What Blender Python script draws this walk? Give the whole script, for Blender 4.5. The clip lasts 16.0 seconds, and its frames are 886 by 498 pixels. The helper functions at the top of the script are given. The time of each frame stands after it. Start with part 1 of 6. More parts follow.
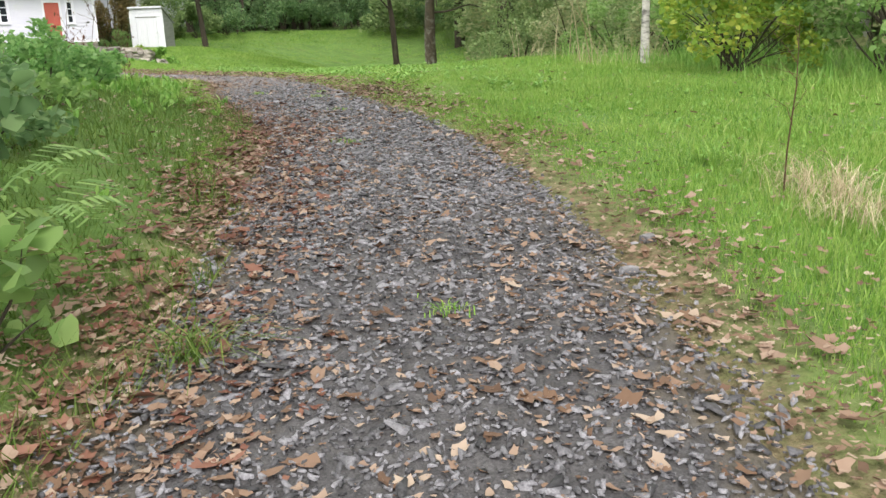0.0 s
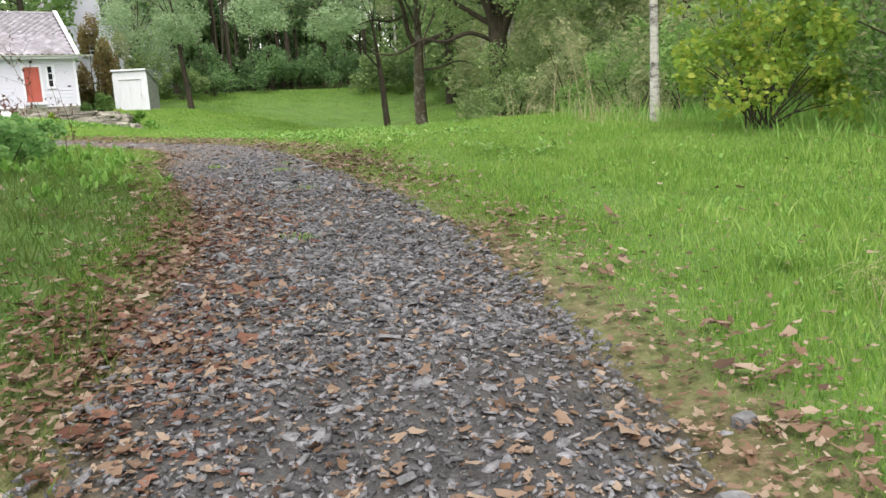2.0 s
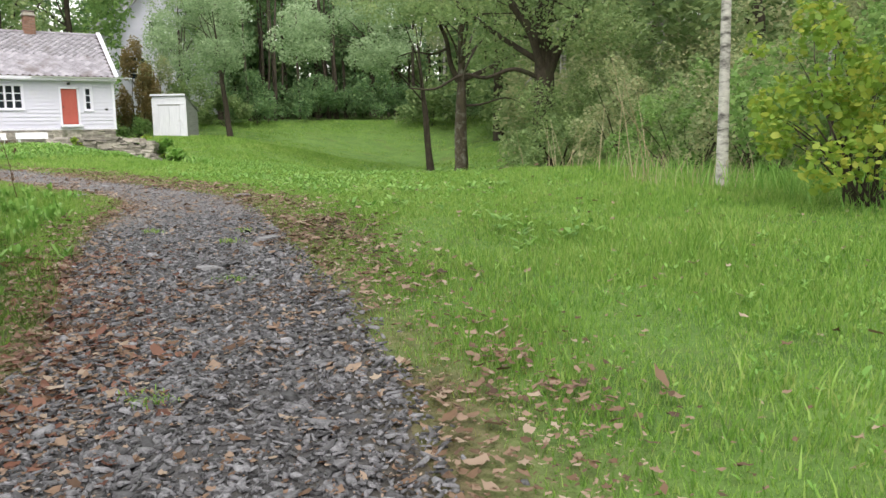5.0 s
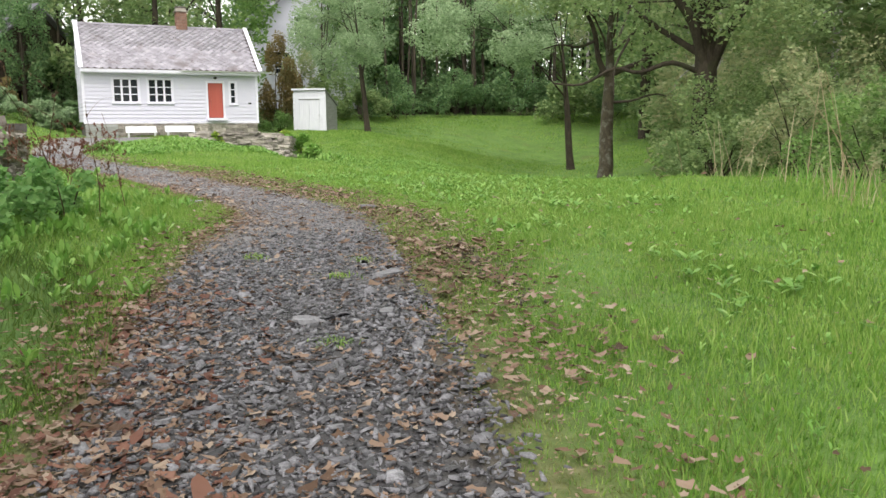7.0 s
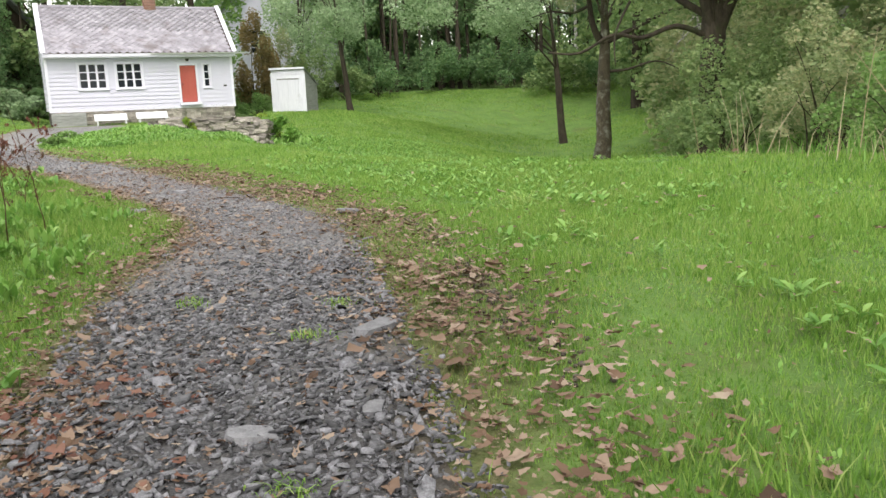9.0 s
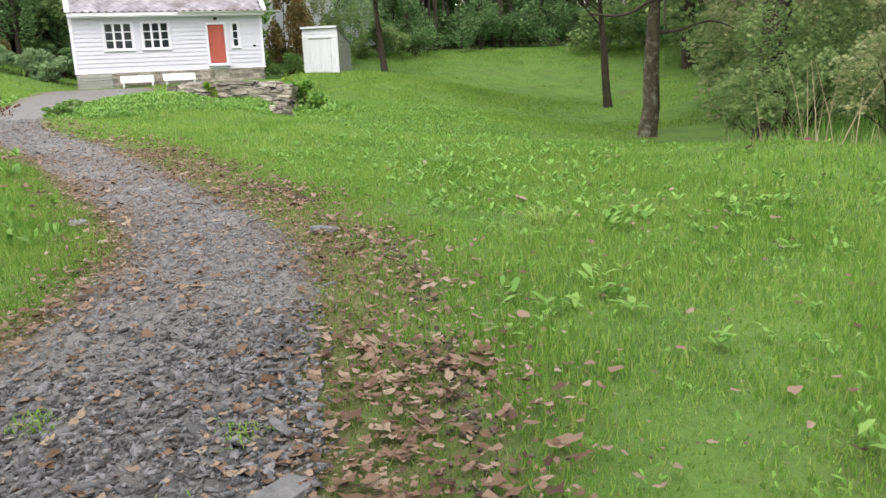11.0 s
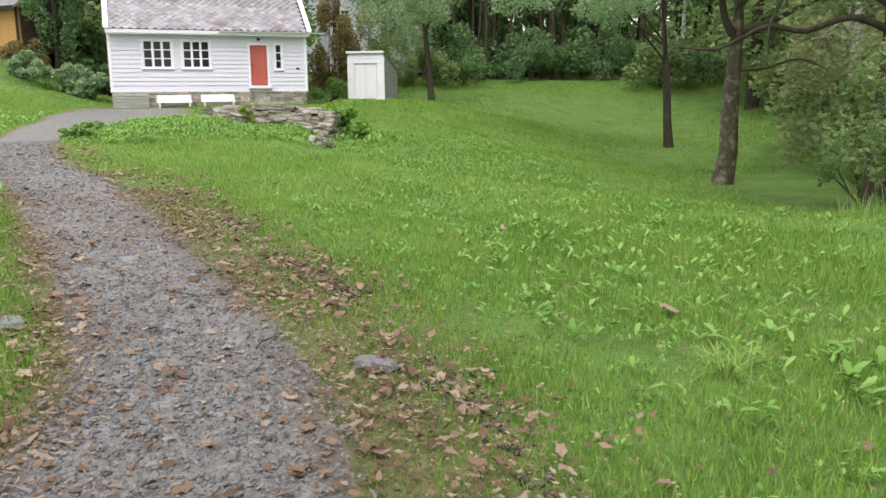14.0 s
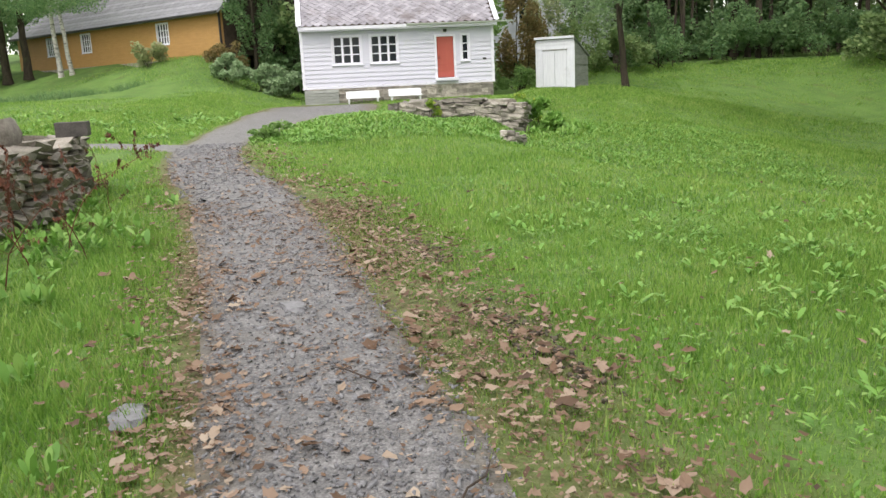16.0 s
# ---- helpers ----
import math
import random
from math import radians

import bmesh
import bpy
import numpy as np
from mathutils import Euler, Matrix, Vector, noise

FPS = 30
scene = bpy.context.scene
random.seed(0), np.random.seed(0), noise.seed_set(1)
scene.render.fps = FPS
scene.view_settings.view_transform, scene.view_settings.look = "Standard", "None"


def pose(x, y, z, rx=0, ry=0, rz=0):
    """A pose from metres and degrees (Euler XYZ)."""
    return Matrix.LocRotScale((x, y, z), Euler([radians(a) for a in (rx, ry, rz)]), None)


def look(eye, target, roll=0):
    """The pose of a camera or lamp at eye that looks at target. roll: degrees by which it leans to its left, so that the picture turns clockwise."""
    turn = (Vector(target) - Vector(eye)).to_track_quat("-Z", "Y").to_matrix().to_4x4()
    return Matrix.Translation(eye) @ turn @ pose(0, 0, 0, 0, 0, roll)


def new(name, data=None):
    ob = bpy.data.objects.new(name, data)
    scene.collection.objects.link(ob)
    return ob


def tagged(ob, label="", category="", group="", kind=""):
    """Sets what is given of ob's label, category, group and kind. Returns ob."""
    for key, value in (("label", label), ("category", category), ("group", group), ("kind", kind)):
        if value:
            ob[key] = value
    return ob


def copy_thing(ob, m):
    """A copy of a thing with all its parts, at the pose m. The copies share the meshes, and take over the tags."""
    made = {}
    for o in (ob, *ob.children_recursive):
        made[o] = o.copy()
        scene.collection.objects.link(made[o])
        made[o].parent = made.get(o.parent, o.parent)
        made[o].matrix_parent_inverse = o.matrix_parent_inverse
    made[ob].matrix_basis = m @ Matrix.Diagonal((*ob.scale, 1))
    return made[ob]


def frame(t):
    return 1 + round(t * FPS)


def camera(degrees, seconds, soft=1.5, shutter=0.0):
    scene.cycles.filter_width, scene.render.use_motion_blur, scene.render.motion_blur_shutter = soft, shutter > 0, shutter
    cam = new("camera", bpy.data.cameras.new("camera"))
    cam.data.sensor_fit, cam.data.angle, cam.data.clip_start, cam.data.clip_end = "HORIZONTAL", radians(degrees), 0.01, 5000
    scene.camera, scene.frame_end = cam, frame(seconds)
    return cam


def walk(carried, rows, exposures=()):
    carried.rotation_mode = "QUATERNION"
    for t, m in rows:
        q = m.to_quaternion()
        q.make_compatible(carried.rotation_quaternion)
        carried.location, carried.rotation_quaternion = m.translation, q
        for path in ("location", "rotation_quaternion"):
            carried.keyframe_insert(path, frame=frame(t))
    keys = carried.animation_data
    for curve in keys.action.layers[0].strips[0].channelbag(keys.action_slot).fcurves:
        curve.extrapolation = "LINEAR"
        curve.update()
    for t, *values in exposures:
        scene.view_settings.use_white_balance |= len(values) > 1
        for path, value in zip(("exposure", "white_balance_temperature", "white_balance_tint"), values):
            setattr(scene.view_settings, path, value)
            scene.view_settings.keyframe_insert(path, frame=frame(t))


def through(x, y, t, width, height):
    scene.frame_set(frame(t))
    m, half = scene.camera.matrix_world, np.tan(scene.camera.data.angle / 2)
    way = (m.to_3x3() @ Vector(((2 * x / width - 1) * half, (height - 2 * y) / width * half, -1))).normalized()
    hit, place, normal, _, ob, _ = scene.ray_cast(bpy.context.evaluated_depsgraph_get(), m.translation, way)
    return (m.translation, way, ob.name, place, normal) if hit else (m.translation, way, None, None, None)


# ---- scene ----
cam = camera(57.3, 16.0)
PATH = [
    (0, (-1.34, -15.083, 0.799), (-0.483, -13.346, 0.299), -1.9),
    (0.5, (-1.063, -14.681, 0.774), (-0.169, -12.964, 0.276), -2.9),
    (1, (-0.81, -14.327, 0.852), (0.117, -12.605, 0.436), -3.6),
    (1.5, (-0.619, -13.882, 0.843), (0.313, -12.162, 0.428), -3.5),
    (2, (-0.465, -13.541, 0.863), (0.418, -11.786, 0.49), -3.0),
    (2.5, (-0.202, -13.179, 0.938), (0.666, -11.408, 0.609), -2.5),
    (3, (0.003, -12.792, 0.89), (0.871, -11.02, 0.565), -2.3),
    (3.2, (0.079, -12.619, 0.941), (0.947, -10.848, 0.606), -2.0),
    (5.3, (1.133, -11.426, 1.063), (1.87, -9.588, 0.784), -0.2),
    (5.5, (1.179, -11.274, 1.044), (1.842, -9.408, 0.762), -0.4),
    (6, (1.326, -10.881, 1.131), (1.882, -8.982, 0.842), -2.1),
    (6.5, (1.418, -10.466, 1.082), (1.953, -8.56, 0.8), -1.3),
    (7, (1.456, -10.052, 1.17), (1.932, -8.133, 0.867), -0.3),
    (7.5, (1.547, -9.605, 1.171), (1.959, -7.679, 0.824), -2.1),
    (8, (1.623, -9.193, 1.199), (2.023, -7.264, 0.856), -2.6),
    (8.5, (1.671, -8.732, 1.256), (2.105, -6.815, 0.885), -2.4),
    (9, (1.794, -8.348, 1.246), (2.292, -6.445, 0.882), -2.3),
    (9.2, (1.872, -8.159, 1.29), (2.376, -6.258, 0.925), -2.3),
    (11.3, (2.628, -6.643, 1.489), (3.008, -4.736, 1.021), -2.3),
    (11.5, (2.659, -6.513, 1.473), (3.065, -4.608, 1.017), -2.3),
    (12, (2.674, -6.027, 1.494), (3.15, -4.126, 1.095), -1.6),
    (12.5, (2.685, -5.61, 1.473), (3.096, -3.696, 1.061), -1.1),
    (13, (2.718, -5.19, 1.53), (3.093, -3.28, 1.07), -1.0),
    (13.5, (2.659, -4.747, 1.494), (2.997, -2.82, 1.078), -0.7),
    (14, (2.609, -4.364, 1.542), (2.919, -2.428, 1.147), -0.2),
    (14.5, (2.618, -3.915, 1.534), (2.812, -1.973, 1.098), -1.6),
    (15, (2.566, -3.528, 1.52), (2.627, -1.575, 1.09), -2.2),
    (15.5, (2.467, -3.096, 1.577), (2.445, -1.142, 1.152), -2.6),
    (16, (2.444, -2.689, 1.553), (2.307, -0.736, 1.141), -2.6),
]
walk(cam, [(t, look(eye, target, roll)) for t, eye, target, roll in PATH],
     [(0.0, 0.92), (1.0, 1.0), (2.0, 0.82), (3.0, 0.66), (5.5, 0.67), (7.5, 0.67), (9.0, 0.73), (11.5, 0.69), (12.5, 0.59), (14.0, 0.58), (16.0, 0.55)])

# ---- light: overcast autumn day ----
world = bpy.data.worlds.new("overcast_sky")
scene.world = world
world.use_nodes = True
wn, wl = world.node_tree.nodes, world.node_tree.links
sky = wn.new("ShaderNodeTexSky")
sky.sky_type = "NISHITA"
sky.sun_disc = False
sky.sun_elevation, sky.sun_rotation = radians(48), radians(200)
sky.air_density, sky.dust_density, sky.ozone_density = 1.0, 4.0, 1.0
soft_sky = wn.new("ShaderNodeMixRGB")
soft_sky.inputs[0].default_value = 0.75
soft_sky.inputs[2].default_value = (10.6, 10.3, 9.7, 1)
wl.new(sky.outputs[0], soft_sky.inputs[1])
wl.new(soft_sky.outputs[0], wn["Background"].inputs[0])
wn["Background"].inputs[1].default_value = 0.14
sun = new("sun", bpy.data.lights.new("sun", "SUN"))
sun.data.energy, sun.data.angle, sun.data.color = 1.1, radians(25), (1.0, 0.96, 0.9)
sun.matrix_world = look((0, 0, 30), (9, 20, -4))
scene.view_settings.exposure = 0.52


# ---- materials ----
def shader(name, rough=0.8, spec=0.3):
    m = bpy.data.materials.new(name)
    m.use_nodes = True
    n = m.node_tree.nodes
    b = n["Principled BSDF"]
    b.inputs["Roughness"].default_value = rough
    b.inputs["Specular IOR Level"].default_value = spec
    return m, n, m.node_tree.links, b


def ramp_node(n, stops):
    r = n.new("ShaderNodeValToRGB")
    e = r.color_ramp.elements
    while len(e) < len(stops):
        e.new(0.5)
    for i, (p, c) in enumerate(stops):
        e[i].position, e[i].color = p, (*c, 1)
    return r


def noise_node(n, l, scale, detail=4, rough=0.6, coord=None):
    t = n.new("ShaderNodeTexNoise")
    t.inputs["Scale"].default_value, t.inputs["Detail"].default_value, t.inputs["Roughness"].default_value = scale, detail, rough
    if coord:
        l.new(coord, t.inputs["Vector"])
    return t


def place_coord(n, l, stretch=(1, 1, 1)):
    c = n.new("ShaderNodeNewGeometry")
    if stretch == (1, 1, 1):
        return c.outputs["Position"]
    m = n.new("ShaderNodeMapping")
    m.inputs["Scale"].default_value = stretch
    l.new(c.outputs["Position"], m.inputs["Vector"])
    return m.outputs["Vector"]


def surface(name, a, b, scale=8, fine=60, rough=0.8, bump=0.3, stretch=(1, 1, 1), spec=0.3, depth=0.01, dirt=None, dirt_scale=1.3, dirt_at=0.55, vary=0.0, dirt_stretch=(1, 1, 1)):
    """Two colours mixed by noise at two scales, with stains and fine relief."""
    m, n, l, p = shader(name, rough, spec)
    co = place_coord(n, l, stretch)
    big, small = noise_node(n, l, scale, 5, 0.6, co), noise_node(n, l, fine, 4, 0.6, co)
    add = n.new("ShaderNodeMath"); add.operation = "MULTIPLY_ADD"
    add.inputs[1].default_value, add.inputs[2].default_value = 0.45, 0.0
    l.new(small.outputs[0], add.inputs[0])
    s2 = n.new("ShaderNodeMath"); s2.operation = "MULTIPLY_ADD"; s2.inputs[1].default_value = 0.6
    l.new(big.outputs[0], s2.inputs[0]); l.new(add.outputs[0], s2.inputs[2])
    r = ramp_node(n, [(0.36, a), (0.66, b)])
    l.new(s2.outputs[0], r.inputs[0])
    out = r.outputs[0]
    if vary:
        info, geo = n.new("ShaderNodeObjectInfo"), n.new("ShaderNodeNewGeometry")
        av = n.new("ShaderNodeMath"); av.operation = "ADD"
        l.new(info.outputs["Random"], av.inputs[0]); l.new(geo.outputs["Random Per Island"], av.inputs[1])
        fr = n.new("ShaderNodeMath"); fr.operation = "FRACT"; l.new(av.outputs[0], fr.inputs[0])
        mr = n.new("ShaderNodeMapRange"); mr.inputs[3].default_value, mr.inputs[4].default_value = 1 - vary, 1 + vary
        l.new(fr.outputs[0], mr.inputs[0])
        h = n.new("ShaderNodeHueSaturation")
        l.new(mr.outputs[0], h.inputs["Value"]); l.new(out, h.inputs["Color"])
        out = h.outputs[0]
    if dirt:
        d = noise_node(n, l, dirt_scale, 6, 0.65, place_coord(n, l, dirt_stretch))
        dr = ramp_node(n, [(dirt_at, (0, 0, 0)), (dirt_at + 0.2, (1, 1, 1))])
        l.new(d.outputs[0], dr.inputs[0])
        mx = n.new("ShaderNodeMixRGB"); mx.inputs[2].default_value = (*dirt, 1)
        l.new(dr.outputs[0], mx.inputs[0]); l.new(out, mx.inputs[1])
        out = mx.outputs[0]
    l.new(out, p.inputs["Base Color"])
    if bump:
        bn = n.new("ShaderNodeBump")
        bn.inputs["Strength"].default_value, bn.inputs["Distance"].default_value = bump, depth
        l.new(s2.outputs[0], bn.inputs["Height"]); l.new(bn.outputs[0], p.inputs["Normal"])
    return m


def leafy(name, colours, rough=0.55, through=0.5, patch=0.7):
    """Leaves: a colour per leaf out of a ramp, shifted in patches, some light shining through."""
    m, n, l, p = shader(name, rough, 0.35)
    geo, info = n.new("ShaderNodeNewGeometry"), n.new("ShaderNodeObjectInfo")
    pn = noise_node(n, l, patch, 3, 0.5, geo.outputs["Position"])
    a = n.new("ShaderNodeMath"); a.operation = "MULTIPLY_ADD"; a.inputs[1].default_value = 0.55
    both = n.new("ShaderNodeMath"); both.operation = "ADD"
    l.new(geo.outputs["Random Per Island"], both.inputs[0]); l.new(info.outputs["Random"], both.inputs[1])
    part_of = n.new("ShaderNodeMath"); part_of.operation = "FRACT"
    l.new(both.outputs[0], part_of.inputs[0]); l.new(part_of.outputs[0], a.inputs[0])
    sc = n.new("ShaderNodeMath"); sc.operation = "MULTIPLY"; sc.inputs[1].default_value = 0.45
    l.new(pn.outputs[0], sc.inputs[0]); l.new(sc.outputs[0], a.inputs[2])
    r = ramp_node(n, [(0.15 + 0.7 * i / max(1, len(colours) - 1), c) for i, c in enumerate(colours)])
    l.new(a.outputs[0], r.inputs[0])
    l.new(r.outputs[0], p.inputs["Base Color"])
    tr = n.new("ShaderNodeBsdfTranslucent"); l.new(r.outputs[0], tr.inputs[0])
    mix = n.new("ShaderNodeMixShader"); mix.inputs[0].default_value = through
    l.new(p.outputs[0], mix.inputs[1]); l.new(tr.outputs[0], mix.inputs[2])
    l.new(mix.outputs[0], n["Material Output"].inputs[0])
    return m


M = {}
def lawn_material():
    m = surface("lawn_soil", (0.06, 0.125, 0.026), (0.135, 0.235, 0.052), 1.1, 60, 0.95, 0.9, depth=0.03, dirt=(0.1, 0.11, 0.035), dirt_scale=0.5, dirt_at=0.56)
    n, l = m.node_tree.nodes, m.node_tree.links
    p = n["Principled BSDF"]
    base = p.inputs["Base Color"].links[0].from_socket
    at = n.new("ShaderNodeAttribute"); at.attribute_name = "worn"
    soil = noise_node(n, l, 14, 6, 0.7, place_coord(n, l))
    sr = ramp_node(n, [(0.35, (0.075, 0.06, 0.034)), (0.5, (0.145, 0.12, 0.066)), (0.68, (0.23, 0.19, 0.12))])
    l.new(soil.outputs[0], sr.inputs[0])
    mul = n.new("ShaderNodeMath"); mul.operation = "MULTIPLY_ADD"; mul.inputs[1].default_value = 1.5
    sub = n.new("ShaderNodeMath"); sub.operation = "SUBTRACT"; sub.inputs[1].default_value = 0.5
    pn = noise_node(n, l, 5, 5, 0.7, place_coord(n, l))
    l.new(pn.outputs[0], sub.inputs[0]); l.new(sub.outputs[0], mul.inputs[0]); l.new(at.outputs["Fac"], mul.inputs[2])
    cl = n.new("ShaderNodeClamp"); l.new(mul.outputs[0], cl.inputs[0])
    mx = n.new("ShaderNodeMixRGB"); l.new(cl.outputs[0], mx.inputs[0]); l.new(base, mx.inputs[1]); l.new(sr.outputs[0], mx.inputs[2])
    l.new(mx.outputs[0], p.inputs["Base Color"])
    return m


M["lawn_soil"] = lawn_material()
M["gravel"] = surface("gravel", (0.09, 0.089, 0.097), (0.235, 0.232, 0.245), 9, 90, 0.6, 0.4, depth=0.006, dirt=(0.13, 0.12, 0.115), dirt_scale=1.1, dirt_at=0.58)
def add_grit(m, scale, depth):
    """Small stones: cells with a colour and a height each."""
    n, l = m.node_tree.nodes, m.node_tree.links
    b = n["Principled BSDF"]
    base, bump = b.inputs["Base Color"].links[0].from_socket, b.inputs["Normal"].links[0].from_node
    co = place_coord(n, l, (1, 1, 0.3))
    v = n.new("ShaderNodeTexVoronoi"); v.inputs["Scale"].default_value = scale
    l.new(co, v.inputs["Vector"])
    hs = n.new("ShaderNodeSeparateColor"); l.new(v.outputs["Color"], hs.inputs[0])
    mr = n.new("ShaderNodeMapRange"); mr.inputs[3].default_value, mr.inputs[4].default_value = 0.62, 1.3
    l.new(hs.outputs[0], mr.inputs[0])
    hv = n.new("ShaderNodeHueSaturation"); l.new(mr.outputs[0], hv.inputs["Value"]); l.new(base, hv.inputs["Color"])
    l.new(hv.outputs[0], b.inputs["Base Color"])
    nb = n.new("ShaderNodeBump"); nb.inputs["Strength"].default_value, nb.inputs["Distance"].default_value = 0.6, depth
    nb.invert = True
    l.new(v.outputs["Distance"], nb.inputs["Height"]); l.new(bump.outputs[0], nb.inputs["Normal"])
    l.new(nb.outputs[0], b.inputs["Normal"])


def two_beds(m):
    """Darkens the bed where the coarse slate lies, by the mesh's own attribute."""
    n, l = m.node_tree.nodes, m.node_tree.links
    b = n["Principled BSDF"]
    base = b.inputs["Base Color"].links[0].from_socket
    at_ = n.new("ShaderNodeAttribute"); at_.attribute_name = "fine"
    mx = n.new("ShaderNodeMixRGB"); mx.blend_type = "MULTIPLY"; mx.inputs[0].default_value = 1.0
    r = ramp_node(n, [(0.0, (0.36, 0.35, 0.35)), (1.0, (1.0, 0.98, 0.95))])
    l.new(at_.outputs["Fac"], r.inputs[0]); l.new(base, mx.inputs[1]); l.new(r.outputs[0], mx.inputs[2])
    edge = n.new("ShaderNodeAttribute"); edge.attribute_name = "edge"
    en = noise_node(n, l, 7, 5, 0.7, place_coord(n, l))
    ea = n.new("ShaderNodeMath"); ea.operation = "MULTIPLY_ADD"; ea.inputs[1].default_value = 1.6
    es = n.new("ShaderNodeMath"); es.operation = "SUBTRACT"; es.inputs[1].default_value = 0.55
    l.new(en.outputs[0], es.inputs[0]); l.new(es.outputs[0], ea.inputs[0]); l.new(edge.outputs["Fac"], ea.inputs[2])
    ec = n.new("ShaderNodeClamp"); l.new(ea.outputs[0], ec.inputs[0])
    dirt_mix = n.new("ShaderNodeMixRGB"); dirt_mix.inputs[2].default_value = (0.135, 0.112, 0.075, 1)
    l.new(ec.outputs[0], dirt_mix.inputs[0]); l.new(mx.outputs[0], dirt_mix.inputs[1])
    l.new(dirt_mix.outputs[0], b.inputs["Base Color"])


add_grit(M["gravel"], 105, 0.004)
two_beds(M["gravel"])
M["white_wood"] = surface("white_wood", (0.59, 0.585, 0.71), (0.65, 0.645, 0.76), 3, 40, 0.55, 0.15, (1, 1, 6), depth=0.003, dirt=(0.6, 0.62, 0.63), dirt_at=0.62)
M["white_trim"] = surface("white_trim", (0.72, 0.715, 0.83), (0.78, 0.775, 0.88), 4, 50, 0.5, 0.08, depth=0.002)
M["bench_paint"] = surface("bench_paint", (0.68, 0.69, 0.74), (0.74, 0.75, 0.79), 4, 50, 0.5, 0.08, depth=0.002)
M["red_door"] = surface("red_door", (0.4, 0.088, 0.07), (0.45, 0.115, 0.09), 3, 40, 0.5, 0.1, (1, 1, 0.2), depth=0.002)
M["slate"] = surface("slate", (0.19, 0.18, 0.205), (0.37, 0.355, 0.4), 2.5, 30, 0.7, 0.4, depth=0.006, dirt=(0.15, 0.125, 0.125), dirt_scale=0.8, dirt_at=0.54, vary=0.17)
M["stone"] = surface("stone", (0.16, 0.145, 0.13), (0.38, 0.35, 0.315), 5, 40, 0.85, 0.7, depth=0.02, dirt=(0.1, 0.13, 0.06), dirt_scale=2.2, dirt_at=0.6, vary=0.5)
M["wall_stone"] = surface("wall_stone", (0.13, 0.115, 0.1), (0.33, 0.3, 0.265), 6, 50, 0.85, 0.8, depth=0.02, dirt=(0.09, 0.1, 0.05), dirt_scale=2.6, dirt_at=0.54, vary=0.3)
M["block_stone"] = surface("block_stone", (0.055, 0.05, 0.05), (0.12, 0.11, 0.105), 6, 50, 0.85, 0.5, depth=0.01)
M["brick"] = surface("brick", (0.2, 0.11, 0.085), (0.31, 0.18, 0.14), 6, 60, 0.85, 0.5, depth=0.01, dirt=(0.3, 0.25, 0.2), vary=0.2)
M["ochre_wood"] = surface("ochre_wood", (0.38, 0.215, 0.08), (0.47, 0.275, 0.105), 2, 30, 0.65, 0.2, (1, 1, 5), depth=0.004)
M["dark_roof"] = surface("dark_roof", (0.15, 0.15, 0.17), (0.26, 0.26, 0.29), 2, 25, 0.6, 0.3, depth=0.006, vary=0.2)
M["dark_wood"] = surface("dark_wood", (0.035, 0.026, 0.02), (0.07, 0.05, 0.04), 4, 40, 0.75, 0.2)
M["grey_wood"] = surface("grey_wood", (0.2, 0.21, 0.2), (0.36, 0.37, 0.36), 3, 40, 0.75, 0.3, (1, 1, 5))
M["shed_wood"] = surface("shed_wood", (0.62, 0.63, 0.71), (0.73, 0.74, 0.81), 3, 40, 0.65, 0.25, (5, 5, 0.6), dirt=(0.5, 0.51, 0.54), dirt_at=0.58)
M["gutter"] = surface("gutter", (0.55, 0.56, 0.58), (0.65, 0.66, 0.68), 3, 40, 0.5, 0.05)
M["bark"] = surface("bark", (0.02, 0.016, 0.012), (0.075, 0.06, 0.045), 6, 30, 0.9, 1.0, (1, 1, 0.3), depth=0.04, dirt=(0.06, 0.075, 0.03), dirt_scale=1.4, dirt_at=0.56)
M["lichen_bark"] = surface("lichen_bark", (0.03, 0.024, 0.016), (0.09, 0.075, 0.05), 5, 26, 0.9, 1.0, (1, 1, 0.4), depth=0.04, dirt=(0.22, 0.225, 0.19), dirt_scale=4.0, dirt_at=0.5)
M["birch_bark"] = surface("birch_bark", (0.36, 0.345, 0.33), (0.58, 0.565, 0.54), 5, 30, 0.7, 0.4, (1, 1, 3), dirt=(0.03, 0.027, 0.024), dirt_scale=2.6, dirt_at=0.47, dirt_stretch=(1.5, 1.5, 5))
m, n, l, p = shader("window_glass", 0.06, 0.22)
p.inputs["Base Color"].default_value = (0.02, 0.024, 0.03, 1)
M["glass"] = m
M["black_iron"] = surface("black_iron", (0.02, 0.02, 0.022), (0.04, 0.04, 0.042), 8, 60, 0.45, 0.1)
M["leaf_green"] = leafy("leaf_green", [(0.13, 0.24, 0.07), (0.215, 0.36, 0.11), (0.34, 0.48, 0.17)])
M["leaf_oak"] = leafy("leaf_oak", [(0.145, 0.225, 0.09), (0.245, 0.35, 0.145), (0.38, 0.45, 0.2)])
M["leaf_silver"] = leafy("leaf_silver", [(0.21, 0.31, 0.16), (0.31, 0.43, 0.24), (0.44, 0.54, 0.34)])
M["leaf_dark"] = leafy("leaf_dark", [(0.095, 0.185, 0.08), (0.16, 0.275, 0.115), (0.26, 0.38, 0.17)])
M["leaf_bright"] = leafy("leaf_bright", [(0.15, 0.27, 0.045), (0.26, 0.39, 0.06), (0.45, 0.46, 0.085)])
M["leaf_nettle"] = leafy("leaf_nettle", [(0.12, 0.26, 0.075), (0.2, 0.385, 0.12), (0.33, 0.5, 0.19)])
